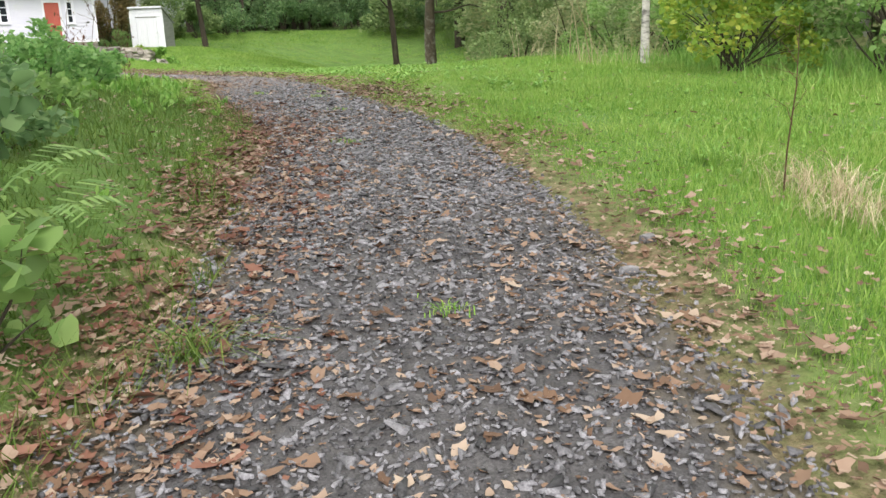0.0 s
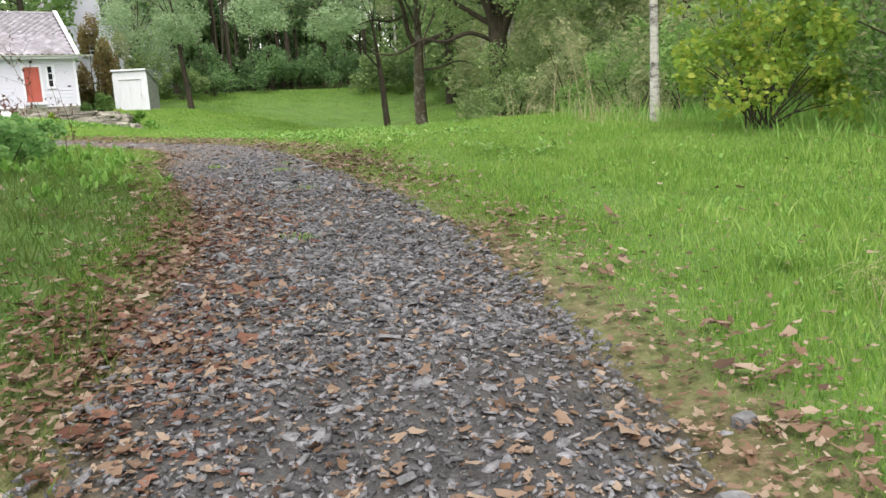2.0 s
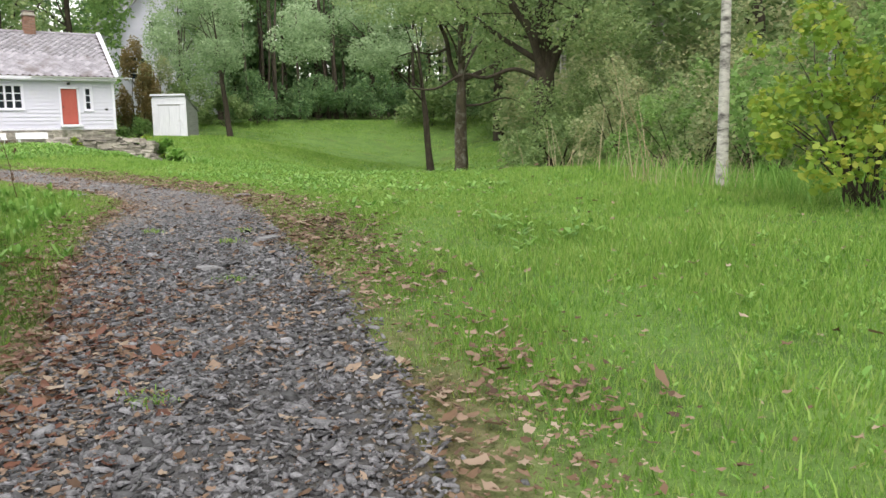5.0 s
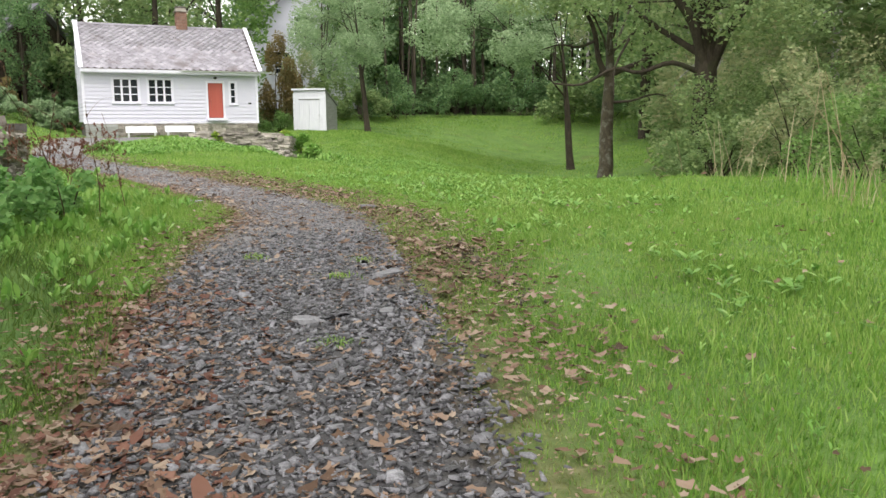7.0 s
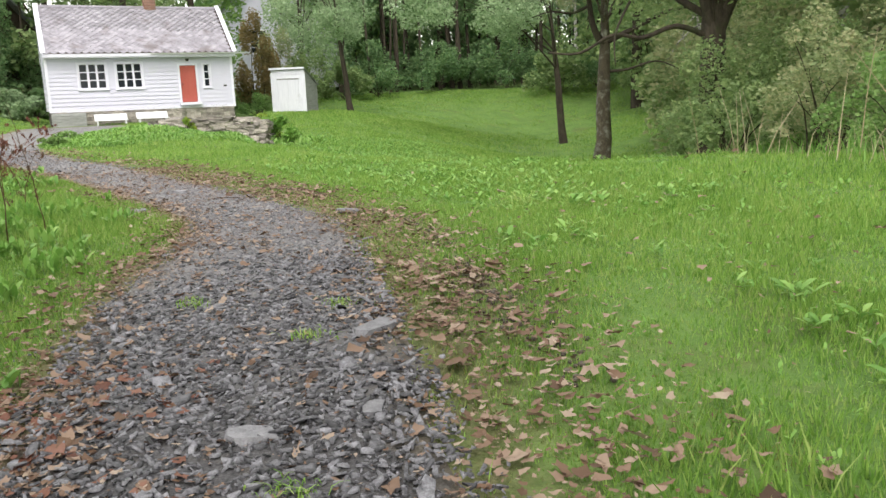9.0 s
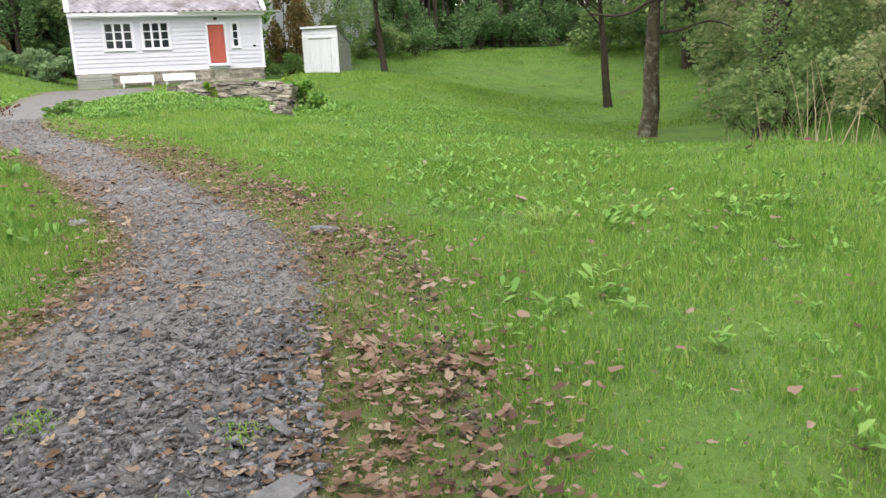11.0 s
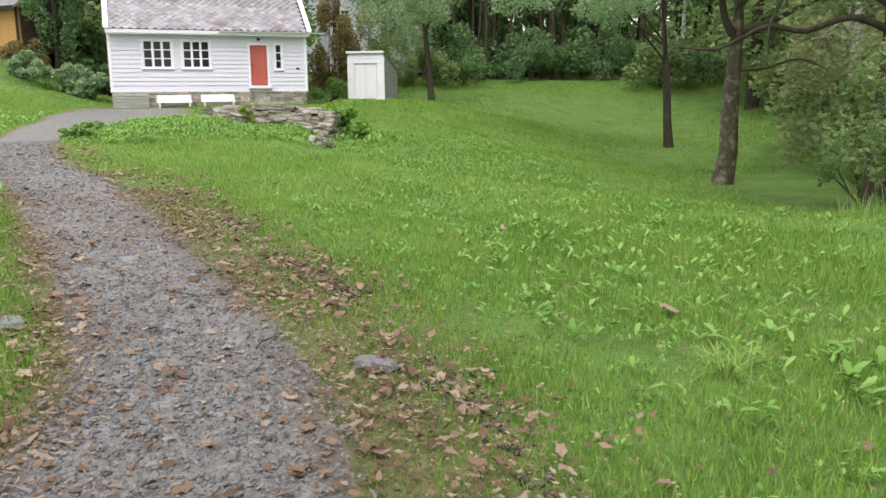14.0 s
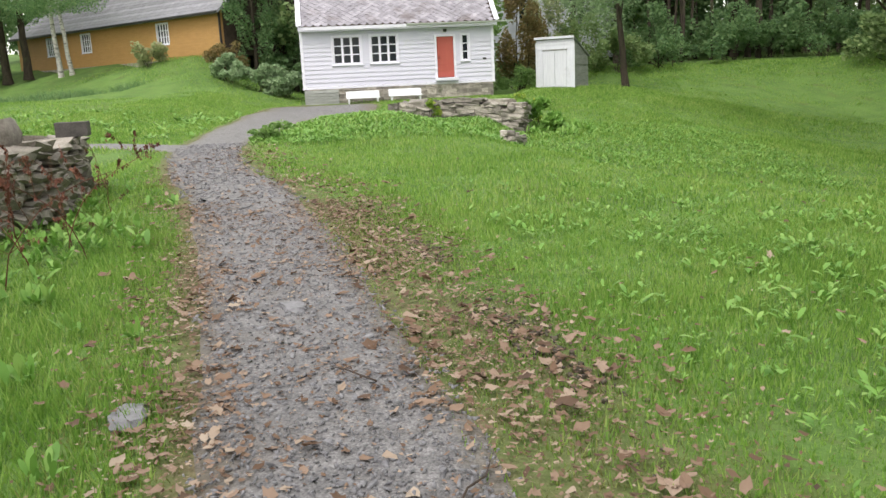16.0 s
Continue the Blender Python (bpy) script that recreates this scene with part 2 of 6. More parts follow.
M["leaf_birch"] = leafy("leaf_birch", [(0.23, 0.31, 0.145), (0.36, 0.415, 0.21), (0.5, 0.47, 0.29)])
M["leaf_autumn"] = leafy("leaf_autumn", [(0.13, 0.12, 0.045), (0.24, 0.19, 0.075), (0.36, 0.27, 0.13)])
M["grass"] = leafy("grass", [(0.09, 0.2, 0.031), (0.167, 0.318, 0.052), (0.27, 0.425, 0.088), (0.4, 0.46, 0.165)], 0.5, 0.36, 0.6)
M["fine_chip"] = surface("fine_chip", (0.11, 0.109, 0.122), (0.24, 0.237, 0.255), 20, 120, 0.5, 0.3, depth=0.003, vary=0.22)
# Dull olive of rank grass, with the bank's tree shade mixed into it.
M["shaded_bank_grass"] = leafy("shaded_bank_grass", [(0.05, 0.105, 0.016), (0.095, 0.17, 0.027), (0.17, 0.23, 0.05)], 0.6, 0.25, 1.2)
M["weed"] = leafy("weed", [(0.11, 0.25, 0.042), (0.185, 0.36, 0.07), (0.31, 0.47, 0.13)], 0.5, 0.3, 0.6)
M["verge_grass"] = leafy("verge_grass", [(0.11, 0.135, 0.035), (0.19, 0.205, 0.06), (0.3, 0.28, 0.105)], 0.6, 0.25, 1.6)
M["soil"] = surface("soil", (0.06, 0.05, 0.042), (0.16, 0.135, 0.11), 12, 90, 0.9, 0.6, depth=0.006, vary=0.3)
M["straw"] = leafy("straw", [(0.3, 0.23, 0.13), (0.46, 0.38, 0.25), (0.6, 0.53, 0.38)], 0.7, 0.2)
M["dry_weed"] = leafy("dry_weed", [(0.06, 0.032, 0.02), (0.11, 0.06, 0.035), (0.2, 0.12, 0.07)], 0.8, 0.1)
M["leaf_red"] = leafy("leaf_red", [(0.07, 0.025, 0.018), (0.14, 0.05, 0.035), (0.22, 0.1, 0.065)], 0.8, 0.1)
M["fallen"] = leafy("fallen", [(0.06, 0.034, 0.023), (0.165, 0.098, 0.062), (0.28, 0.193, 0.143), (0.42, 0.345, 0.275)], 0.7, 0.15, 1.5)
M["fallen_red"] = leafy("fallen_red", [(0.075, 0.03, 0.022), (0.16, 0.068, 0.046), (0.27, 0.14, 0.1)], 0.7, 0.15, 1.5)
M["chip"] = surface("chip", (0.045, 0.044, 0.05), (0.2, 0.198, 0.218), 20, 120, 0.5, 0.3, depth=0.003, vary=0.75)


# ---- building helpers ----
def obj(name, bm, mat, parent=None, label="", smooth=False):
    me = bpy.data.meshes.new(name)
    bm.to_mesh(me)
    bm.free()
    me.materials.append(M[mat])
    if smooth:
        me.polygons.foreach_set("use_smooth", [True] * len(me.polygons))
    ob = new(name, me)
    if parent:
        ob.parent = parent
    if label:
        ob["label"] = label
    return ob


def part(name, bm, mat, parent, label="", smooth=False):
    return obj(name, bm, mat, parent, label, smooth)


def share(name, ob, parent, m):
    """Another object on the same mesh."""
    o = new(name, ob.data)
    o.parent, o.matrix_basis = parent, m
    return o


def thing(name, m=None, label="", category="", group="", kind=""):
    e = new(name)
    e.empty_display_size = 0.2
    if m is not None:
        e.matrix_basis = m
    return tagged(e, label, category, group, kind)


def box(bm, x0, y0, z0, x1, y1, z1, bevel=0.0):
    r = bmesh.ops.create_cube(bm, size=1.0, matrix=Matrix.Translation(((x0 + x1) / 2, (y0 + y1) / 2, (z0 + z1) / 2)) @ Matrix.Diagonal((abs(x1 - x0), abs(y1 - y0), abs(z1 - z0), 1)))
    if bevel:
        es = list({e for v in r["verts"] for e in v.link_edges})
        bmesh.ops.bevel(bm, geom=es, offset=bevel, segments=1, affect="EDGES")
    return bm


def boxed(x0, y0, z0, x1, y1, z1, bevel=0.0):
    return box(bmesh.new(), x0, y0, z0, x1, y1, z1, bevel)


def prism(points, x0, x1):
    """A profile of (y, z) points drawn along x."""
    bm = bmesh.new()
    a = [bm.verts.new((x0, y, z)) for y, z in points]
    b = [bm.verts.new((x1, y, z)) for y, z in points]
    bm.faces.new(a[::-1]); bm.faces.new(b)
    for i in range(len(a)):
        j = (i + 1) % len(a)
        bm.faces.new((a[i], a[j], b[j], b[i]))
    bmesh.ops.recalc_face_normals(bm, faces=bm.faces)
    return bm


def mesh_from(name, verts, faces, mat, parent=None, label="", smooth=False):
    me = bpy.data.meshes.new(name)
    me.from_pydata(verts if isinstance(verts, list) else verts.tolist(), [], faces if isinstance(faces, list) else faces.tolist())
    me.materials.append(M[mat])
    if smooth:
        me.polygons.foreach_set("use_smooth", [True] * len(me.polygons))
    me.update()
    ob = new(name, me)
    if parent:
        ob.parent = parent
    if label:
        ob["label"] = label
    return ob


def fast_mesh(name, verts, faces, mat, parent=None, label="", smooth=False):
    """A mesh from arrays: verts (n, 3), faces (m, k)."""
    verts, faces = np.asarray(verts, np.float32), np.asarray(faces, np.int32)
    k = faces.shape[1]
    me = bpy.data.meshes.new(name)
    me.vertices.add(len(verts)); me.vertices.foreach_set("co", verts.ravel())
    me.loops.add(faces.size); me.loops.foreach_set("vertex_index", faces.ravel())
    me.polygons.add(len(faces)); me.polygons.foreach_set("loop_start", np.arange(0, faces.size, k, dtype=np.int32))
    if smooth:
        me.polygons.foreach_set("use_smooth", np.ones(len(faces), bool))
    me.materials.append(M[mat])
    me.update(calc_edges=True)
    ob = new(name, me)
    if parent:
        ob.parent = parent
    if label:
        ob["label"] = label
    return ob


def step(a, b, v):
    t = np.clip((v - a) / (b - a), 0, 1)
    return t * t * (3 - 2 * t)


# ---- the line of the gravel path: x, y, width ----
LINE = [(-6, -23, 2.3), (-3.2, -18.6, 2.3), (-1.3, -14.8, 2.4), (-0.05, -12.4, 2.35), (0.85, -9.9, 2.15), (1.5, -7.8, 1.75), (1.75, -5, 1.7), (1.88, -3, 1.6), (2.08, -1.5, 1.35),
        (1.85, 0, 1.1), (0.95, 2.6, 1.15), (-0.3, 6, 1.25), (-1.85, 9.3, 1.25), (-3.0, 12.4, 1.3), (-3.65, 16, 1.6), (-4.0, 21, 2.7), (-4.35, 26.5, 3.8), (-4.6, 31.0, 4.4)]


def spline(rows, n=14):
    p = np.array(rows, float)
    p = np.vstack([2 * p[0] - p[1], p, 2 * p[-1] - p[-2]])
    out = []
    for i in range(1, len(p) - 2):
        for t in np.linspace(0, 1, n, endpoint=False):
            a, b, c, d = p[i - 1:i + 3]
            out.append(0.5 * (2 * b + (c - a) * t + (2 * a - 5 * b + 4 * c - d) * t * t + (3 * b - a - 3 * c + d) * t ** 3))
    out.append(p[-2])
    return np.array(out)


TRACK = spline(LINE)
BRANCH = spline([(-3.0, 13.0, 1.3), (-5.9, 14.4, 1.1), (-10, 16.0, 1.1), (-18, 19, 1.2)])


def off_line(x, y, line):
    """Signed distance from the middle of a track (positive to its right) over half its width there."""
    x, y = np.atleast_1d(np.asarray(x, float)), np.atleast_1d(np.asarray(y, float))
    best, side, half = np.full(x.shape, 1e9), np.zeros(x.shape), np.ones(x.shape)
    for (x0, y0, w0), (x1, y1, w1) in zip(line[:-1], line[1:]):
        dx, dy = x1 - x0, y1 - y0
        t = np.clip(((x - x0) * dx + (y - y0) * dy) / (dx * dx + dy * dy), 0, 1)
        ex, ey = x - x0 - t * dx, y - y0 - t * dy
        d = np.hypot(ex, ey)
        near = d < best
        best = np.where(near, d, best)
        side = np.where(near, np.where(dx * ey - dy * ex > 0, -1, 1), side)
        half = np.where(near, (w0 + (w1 - w0) * t) / 2, half)
    return best, side, half


def smooth_noise(x, y):
    return (np.sin(x * 0.9 + 1.3 * np.sin(y * 0.5)) + np.sin(y * 1.1 + 1.7 * np.sin(x * 0.6 + 1)) + 0.6 * np.sin(x * 2.3 + y * 1.9) + 0.4 * np.sin(3.7 * x - 2.9 * y)) / 3


def height(x, y):
    x, y = np.asarray(x, float), np.asarray(y, float)
    u = (np.clip(y, -17, 3) + 6) / 10
    z = 0.003 + 0.537 * u - 0.294 * u * u + 0.0145 * np.clip(y - 3, 0, 31) - 0.045 * np.clip(-17 - y, 0, 60)
    # lawn beside the track, a little above it; bank on the other side
    right = (x - np.interp(y, TRACK[:, 1], TRACK[:, 0]))
    z = z + 0.13 * step(0.9, 2.6, right) * step(-15, -9, y) * (1 - step(-6, -0.5, y))
    z = z - 0.04 * np.clip(x - 4, 0, 6) * step(6, 12, y) * (1 - step(16, 26, y))
    z = z + (0.006 + 0.012 * step(6.5, 9, x)) * np.clip(x - 3.6, 0, 6) * step(-5, 0, y) * (1 - step(7, 12, y))
    z = z + 0.35 * step(1.0, 3.0, -right) * (1 - step(-6, 1, y))
    # edge of the terrace and the hollow behind it
    s = (x - 2.6) * 0.866 + (y - 12.5) * 0.5
    z = z - (0.55 + 0.05 * np.clip(x - 3.6, 0, 6) * (1 - step(8, 13, y))) * step(-0.4, 2.2, s) * step(-5, 3, y) * (1 - step(24, 33, y))
    xc = 14.5 + (y - 14) * 0.22
    z = z - (1.05 + 0.75 * step(18, 28, y)) * np.exp(-((x - xc) / 7.0) ** 2) * step(2, 15, y) * (1 - step(33, 47, y))
    z = z + 0.65 * np.exp(-((x - 14) ** 2 + (y - 7) ** 2) / 11)
    z = z - 0.1 * step(2.5, 4.5, x) * (1 - step(7.5, 9, x)) * step(-2, 3, y) * (1 - step(9, 13, y))
    # bank below the house
    z = z + 0.42 * step(11, 20, y) * (1 - step(2.0, 3.2, x)) * step(0.8, 4.2, right) * (1 - step(22, 27, y))
    z = z + 0.2 * step(28, 35, y) * step(3.0, 4.5, x) * (1 - step(8, 11, x))
    # rising ground behind and to the left
    z = z + 1.3 * step(37, 52, y) * step(4, 9, x)
    z = z + 0.6 * step(12, 36, y) * step(-6.5, -10, x)
    d = (x + 12.2) * 0.576 + (y - 42) * 0.817
    z = z + 2.05 * step(-7.2, -0.5, d) * step(-9.0, -14.0, x)
    z = z + 3.0 * step(50, 90, y) + 2.5 * step(22, 60, x) + 2.0 * step(-25, -60, x) * (1 - step(20, 30, y))
    z = z + 0.3 * step(14, 20, x) * (1 - step(4, 10, y))
    return z + 0.025 * smooth_noise(x, y) * step(0.8, 2.0, np.abs(right)) + 0.008 * smooth_noise(x * 4, y * 4)


def hz(x, y):
    return float(height(x, y))


# ---- ground ----
def axis_steps(lo, hi, near_lo, near_hi, fine):
    a = list(np.arange(near_lo, near_hi, fine))
    v, s = near_hi, fine
    while v < hi:
        a.append(v); s *= 1.18; v += s
    a.append(hi)
    v, s, b = near_lo, fine, []
    while True:
        s *= 1.18; v -= s
        if v < lo:
            break
        b.append(v)
    return np.array([lo] + b[::-1] + a)


gx, gy = axis_steps(-600, 600, -4, 8, 0.14), axis_steps(-400, 900, -17, 14, 0.14)
GX, GY = np.meshgrid(gx, gy)
gv = np.stack([GX, GY, height(GX, GY)], -1).reshape(-1, 3)
w = len(gx)
idx = np.arange(len(gy) * w).reshape(len(gy), w)
gf = np.stack([idx[:-1, :-1], idx[:-1, 1:], idx[1:, 1:], idx[1:, :-1]], -1).reshape(-1, 4)
ground = tagged(mesh_from("ground", gv, gf, "lawn_soil", smooth=True), "uneven green lawn sloping into a hollow", "lawn", kind="structure")


def verge(x, y):
    """How worn the turf is: bare along the track, and in a rut beside it."""
    d, side, half = off_line(x, y, TRACK)
    o = d - half
    wide = np.where(side > 0, 0.42 + 0.3 * (1 - step(-9, -6, y)) + 0.6 * step(-7, -3, y) * (1 - step(3, 9, y)), 0.25 + 0.35 * (1 - step(-9, -4, y)))
    w = 1 - step(0.0, wide, o)
    rut = np.exp(-((o - 0.56) / 0.12) ** 2) * (side > 0) * step(-6, -3.5, y) * (1 - step(3, 6, y)) * np.clip(0.5 + 0.45 * smooth_noise(x * 2.4, y * 2.4), 0.15, 0.9)
    return np.maximum(w * np.where((side > 0) & (y > -8), 0.62, 0.85), rut)


worn = ground.data.attributes.new("worn", "FLOAT", "POINT")
wv = np.zeros(len(gv))
close = (gv[:, 0] > -9) & (gv[:, 0] < 7) & (gv[:, 1] > -24) & (gv[:, 1] < 33)
wv[close] = verge(gv[close, 0], gv[close, 1])
worn.data.foreach_set("value", wv.astype(np.float32))


def ribbon(name, line, lift, mat, label):
    vs, fs, cols = [], [], 11
    for i, (x, y, wd) in enumerate(line):
        a, b = line[max(i - 1, 0)], line[min(i + 1, len(line) - 1)]
        tx, ty = b[0] - a[0], b[1] - a[1]
        k = math.hypot(tx, ty)
        nx, ny = ty / k, -tx / k
        for j in range(cols):
            f = -1 + 2 * j / (cols - 1)
            wob = 1 + 0.05 * math.sin(i * 0.35 + (2 if f > 0 else 0)) + 0.03 * math.sin(i * 0.9 + f)
            q = f * wd / 2 * wob * 1.06
            px, py = x + nx * q, y + ny * q
            vs.append((px, py, hz(px, py) + lift * (1 - abs(f) ** 6) * (1 + 2.2 * float(step(13, 18, y))) - 0.02 * abs(f) ** 8))
    for i in range(len(line) - 1):
        for j in range(cols - 1):
            o = i * cols + j
            fs.append((o, o + 1, o + cols + 1, o + cols))
    ob = tagged(mesh_from(name, vs, fs, mat, smooth=True), label, "path", kind="structure")
    across = np.abs(np.tile(np.linspace(-1, 1, cols), len(line)))
    ob.data.attributes.new("edge", "FLOAT", "POINT").data.foreach_set("value", (0.9 * step(0.55, 1.0, across)).astype(np.float32))
    return ob


path = ribbon("path", TRACK, 0.022, "gravel", "grey slate gravel path strewn with fallen leaves")
for o in (path,):
    fine = o.data.attributes.new("fine", "FLOAT", "POINT")
    fy = np.array([v.co.y for v in o.data.vertices])
    fine.data.foreach_set("value", step(-6.5, -2.0, fy).astype(np.float32))
drive = ribbon("road", BRANCH, 0.016, "gravel", "grey gravel track branching off to the side")
fine = drive.data.attributes.new("fine", "FLOAT", "POINT")
fine.data.foreach_set("value", np.ones(len(drive.data.vertices), np.float32))


# ---- white house ----
def spans(lo, hi, holes):
    """What is left of lo..hi when the holes are cut out."""
    out, at = [], lo
    for a, b in sorted(holes):
        if a > at + 0.01:
            out.append((at, min(a, hi)))
        at = max(at, b)
    if at < hi - 0.01:
        out.append((at, hi))
    return out


def board(x0, x1, z, rise, y=0.0, out=0.036):
    """One lapped weatherboard, its lower edge standing out."""
    return prism([(y, z), (y - out, z), (y - 0.006, z + rise + 0.012), (y, z + rise + 0.012)], x0, x1)


HX, HY = -1.75, 34.0
HOUSE_AT = pose(HX, HY, 0, 0, 0, 12)
house = thing("house", HOUSE_AT, "white weatherboarded house with slate roof on a rubble stone base", "house")
X0, X1, DEEP, ZB, ZE = -4.2, 4.32, 5.6, 1.4, 4.02
HOLES = [(-2.8, -1.63, 2.38, 3.49), (-1.15, -0.02, 2.38, 3.49), (1.75, 2.52, 1.58, 3.37), (2.9, 3.18, 2.34, 3.4)]
bm = bmesh.new()
rows_z = sorted({ZB, ZE, *[h[2] for h in HOLES], *[h[3] for h in HOLES]})
for za, zb in zip(rows_z[:-1], rows_z[1:]):
    cut = [(h[0], h[1]) for h in HOLES if h[2] < zb - 0.001 and h[3] > za + 0.001]
    for a, b in spans(X0, X1, cut):
        box(bm, a, 0.0, za, b, 0.16, zb)
part("front_wall", bm, "white_wood", house)
for nm, xa, xb in (("gable_wall", X0, X0 + 0.16), ("gable_wall", X1 - 0.16, X1)):
    part(nm, prism([(0.16, ZB), (DEEP, ZB), (DEEP, ZE), (DEEP / 2, ZE + 2.35), (0.16, ZE + 0.1)], xa, xb), "white_wood", house)
part("back_wall", boxed(X0 + 0.16, DEEP - 0.16, ZB, X1 - 0.16, DEEP, ZE), "white_wood", house)
part("floor", boxed(X0 + 0.17, 0.17, ZB - 0.1, X1 - 0.17, DEEP - 0.17, ZB + 0.02), "dark_wood", house, "dark plank floor")
part("inner_wall", boxed(X0 + 0.2, 2.6, ZB + 0.03, X1 - 0.2, 2.7, ZE), "dark_wood", house, "dark panelled inner wall")
z, rise = ZB, 0.187
while z < ZE - 0.02:
    cut = [(h[0] - 0.09, h[1] + 0.09) for h in HOLES if h[2] - 0.07 < z + rise and h[3] + 0.07 > z]
    for a, b in spans(X0 + 0.1, X1 - 0.1, cut):
        part("weatherboard", board(a, b, z, min(rise, ZE - z - 0.013), -0.002), "white_wood", house)
    o = part("weatherboard", board(-DEEP + 0.1, -0.1, z, min(rise, ZE - z - 0.013), -0.002), "white_wood", house)
    o.matrix_basis = Matrix.Translation((X0, 0, 0)) @ Matrix.Rotation(radians(-90), 4, "Z")
    z += rise
z = ZE + 0.02
while z < ZE + 2.1:
    half = DEEP / 2 * (1 - (z - ZE) / 2.35) - 0.05
    o = part("weatherboard", board(-DEEP / 2 - half, -DEEP / 2 + half, z, rise, -0.002), "white_wood", house)
    o.matrix_basis = Matrix.Translation((X0, 0, 0)) @ Matrix.Rotation(radians(-90), 4, "Z")
    z += rise
for xa, xb in ((X0 - 0.03, X0 + 0.1), (X1 - 0.1, X1 + 0.03)):
    part("corner_board", boxed(xa, -0.05, ZB - 0.02, xb, -0.004, ZE - 0.01, 0.006), "white_trim", house)
part("sill_board", boxed(X0 - 0.04, -0.06, ZB - 0.1, X1 + 0.04, -0.003, ZB - 0.004, 0.008), "white_trim", house)


def window(parent, x0, z0, x1, z1, cols, rws, y=0.0, depth=0.1):
    """A casement with a frame, glazing bars and panes."""
    w = thing("window", pose(0, 0, 0))
    w.parent = parent
    f = bmesh.new()
    for a in ((x0 - 0.09, z0 - 0.07, x0, z1 + 0.08), (x1, z0 - 0.07, x1 + 0.09, z1 + 0.08), (x0, z1, x1, z1 + 0.08), (x0, z0 - 0.07, x1, z0)):
        box(f, a[0], y - 0.045, a[1], a[2], y + 0.02, a[3])
    part("frame", f, "white_trim", w)
    part("sill", boxed(x0 - 0.12, y - 0.09, z0 - 0.1, x1 + 0.12, y - 0.046, z0 - 0.06, 0.006), "white_trim", w)
    bars = bmesh.new()
    cw, ch = (x1 - x0) / cols, (z1 - z0) / rws
    for i in range(cols + 1):
        t = 0.05 if 0 < i < cols else 0.04
        cx = x0 + i * cw
        box(bars, max(cx - t, x0 + 0.001), y + 0.02, z0 + 0.001, min(cx + t, x1 - 0.001), y + 0.06, z1 - 0.001)
    for j in range(rws + 1):
        cz = z0 + j * ch
        box(bars, x0 + 0.002, y + 0.024, max(cz - 0.022, z0 + 0.001), x1 - 0.002, y + 0.056, min(cz + 0.022, z1 - 0.001))
    part("glazing_bar", bars, "white_trim", w)
    for i in range(cols):
        for j in range(rws):
            part("pane", boxed(x0 + i * cw + 0.03, y + 0.036, z0 + j * ch + 0.02, x0 + (i + 1) * cw - 0.03, y + 0.042, z0 + (j + 1) * ch - 0.02), "glass", w)
    return w


window(house, -2.8, 2.38, -1.63, 3.49, 3, 3)
window(house, -1.15, 2.38, -0.02, 3.49, 3, 3)
window(house, 2.9, 2.34, 3.18, 3.4, 1, 3)
door = part("door", boxed(1.76, 0.03, 1.59, 2.51, 0.09, 3.36, 0.006), "red_door", house, "red painted plank door")
for i in range(5):
    part("plank", boxed(1.785 + i * 0.144, 0.018, 1.61, 1.785 + i * 0.144 + 0.135, 0.029, 3.34, 0.003), "red_door", door)
part("door_handle", boxed(1.83, -0.02, 2.4, 1.86, 0.017, 2.52, 0.006), "black_iron", door, "black iron handle")
bm = bmesh.new()
for a in ((1.66, 1.58, 1.755, 3.46), (2.515, 1.58, 2.61, 3.46), (1.755, 3.365, 2.515, 3.46)):
    box(bm, a[0], -0.05, a[1], a[2], 0.1, a[3], 0.004)
part("door_frame", bm, "white_trim", house)
part("doorstep", boxed(1.62, -0.3, 1.44, 2.66, -0.062, 1.575, 0.015), "white_trim", house)
lamp = part("door_lamp", boxed(2.08, -0.14, 3.56, 2.2, -0.03, 3.6, 0.004), "black_iron", house, "small dark lamp over the door")
part("shade", boxed(2.06, -0.17, 3.6, 2.22, -0.05, 3.68, 0.02), "black_iron", lamp)
part("name_plate", boxed(3.82, -0.045, 2.3, 3.98, -0.03, 2.38, 0.003), "black_iron", house, "small dark plate beside the corner")

# roof: two slopes of diamond slates, boards and gutter
RB, RT, RD = ZE - 0.06, 6.42, DEEP / 2
slope = math.atan2(RT - RB, RD + 0.4)
for side in (0, 1):
    prof = [(-0.42, RB), (RD, RT), (RD, RT - 0.12), (-0.42, RB - 0.12)]
    if side:
        prof = [(DEEP - y, zz) for y, zz in prof]
    part("roof_deck", prism(prof, X0 - 0.02, X1 + 0.05), "dark_wood", house, "dark boarded roof deck")
fascia = part("fascia", boxed(X0 - 0.03, -0.45, RB - 0.16, X1 + 0.06, -0.422, RB - 0.02, 0.004), "white_trim", house)
part("soffit", boxed(X0 - 0.01, -0.42, RB - 0.2, X1 + 0.04, -0.002, RB - 0.165), "white_trim", house)
for x in (X0 - 0.06, X1 + 0.055):
    for side in (0, 1):
        prof = [(-0.5, RB - 0.2), (-0.5, RB + 0.02), (RD, RT + 0.1), (RD, RT - 0.16)]
        if side:
            prof = [(DEEP - y, zz) for y, zz in prof]
        part("barge_board", prism(prof, x, x + 0.035), "white_trim", house)
    cap = [(-0.5, RB + 0.022), (RD, RT + 0.102), (RD, RT + 0.135), (-0.5, RB + 0.055)]
    part("barge_cap", prism(cap, x - 0.07, x + 0.14), "white_trim", house)
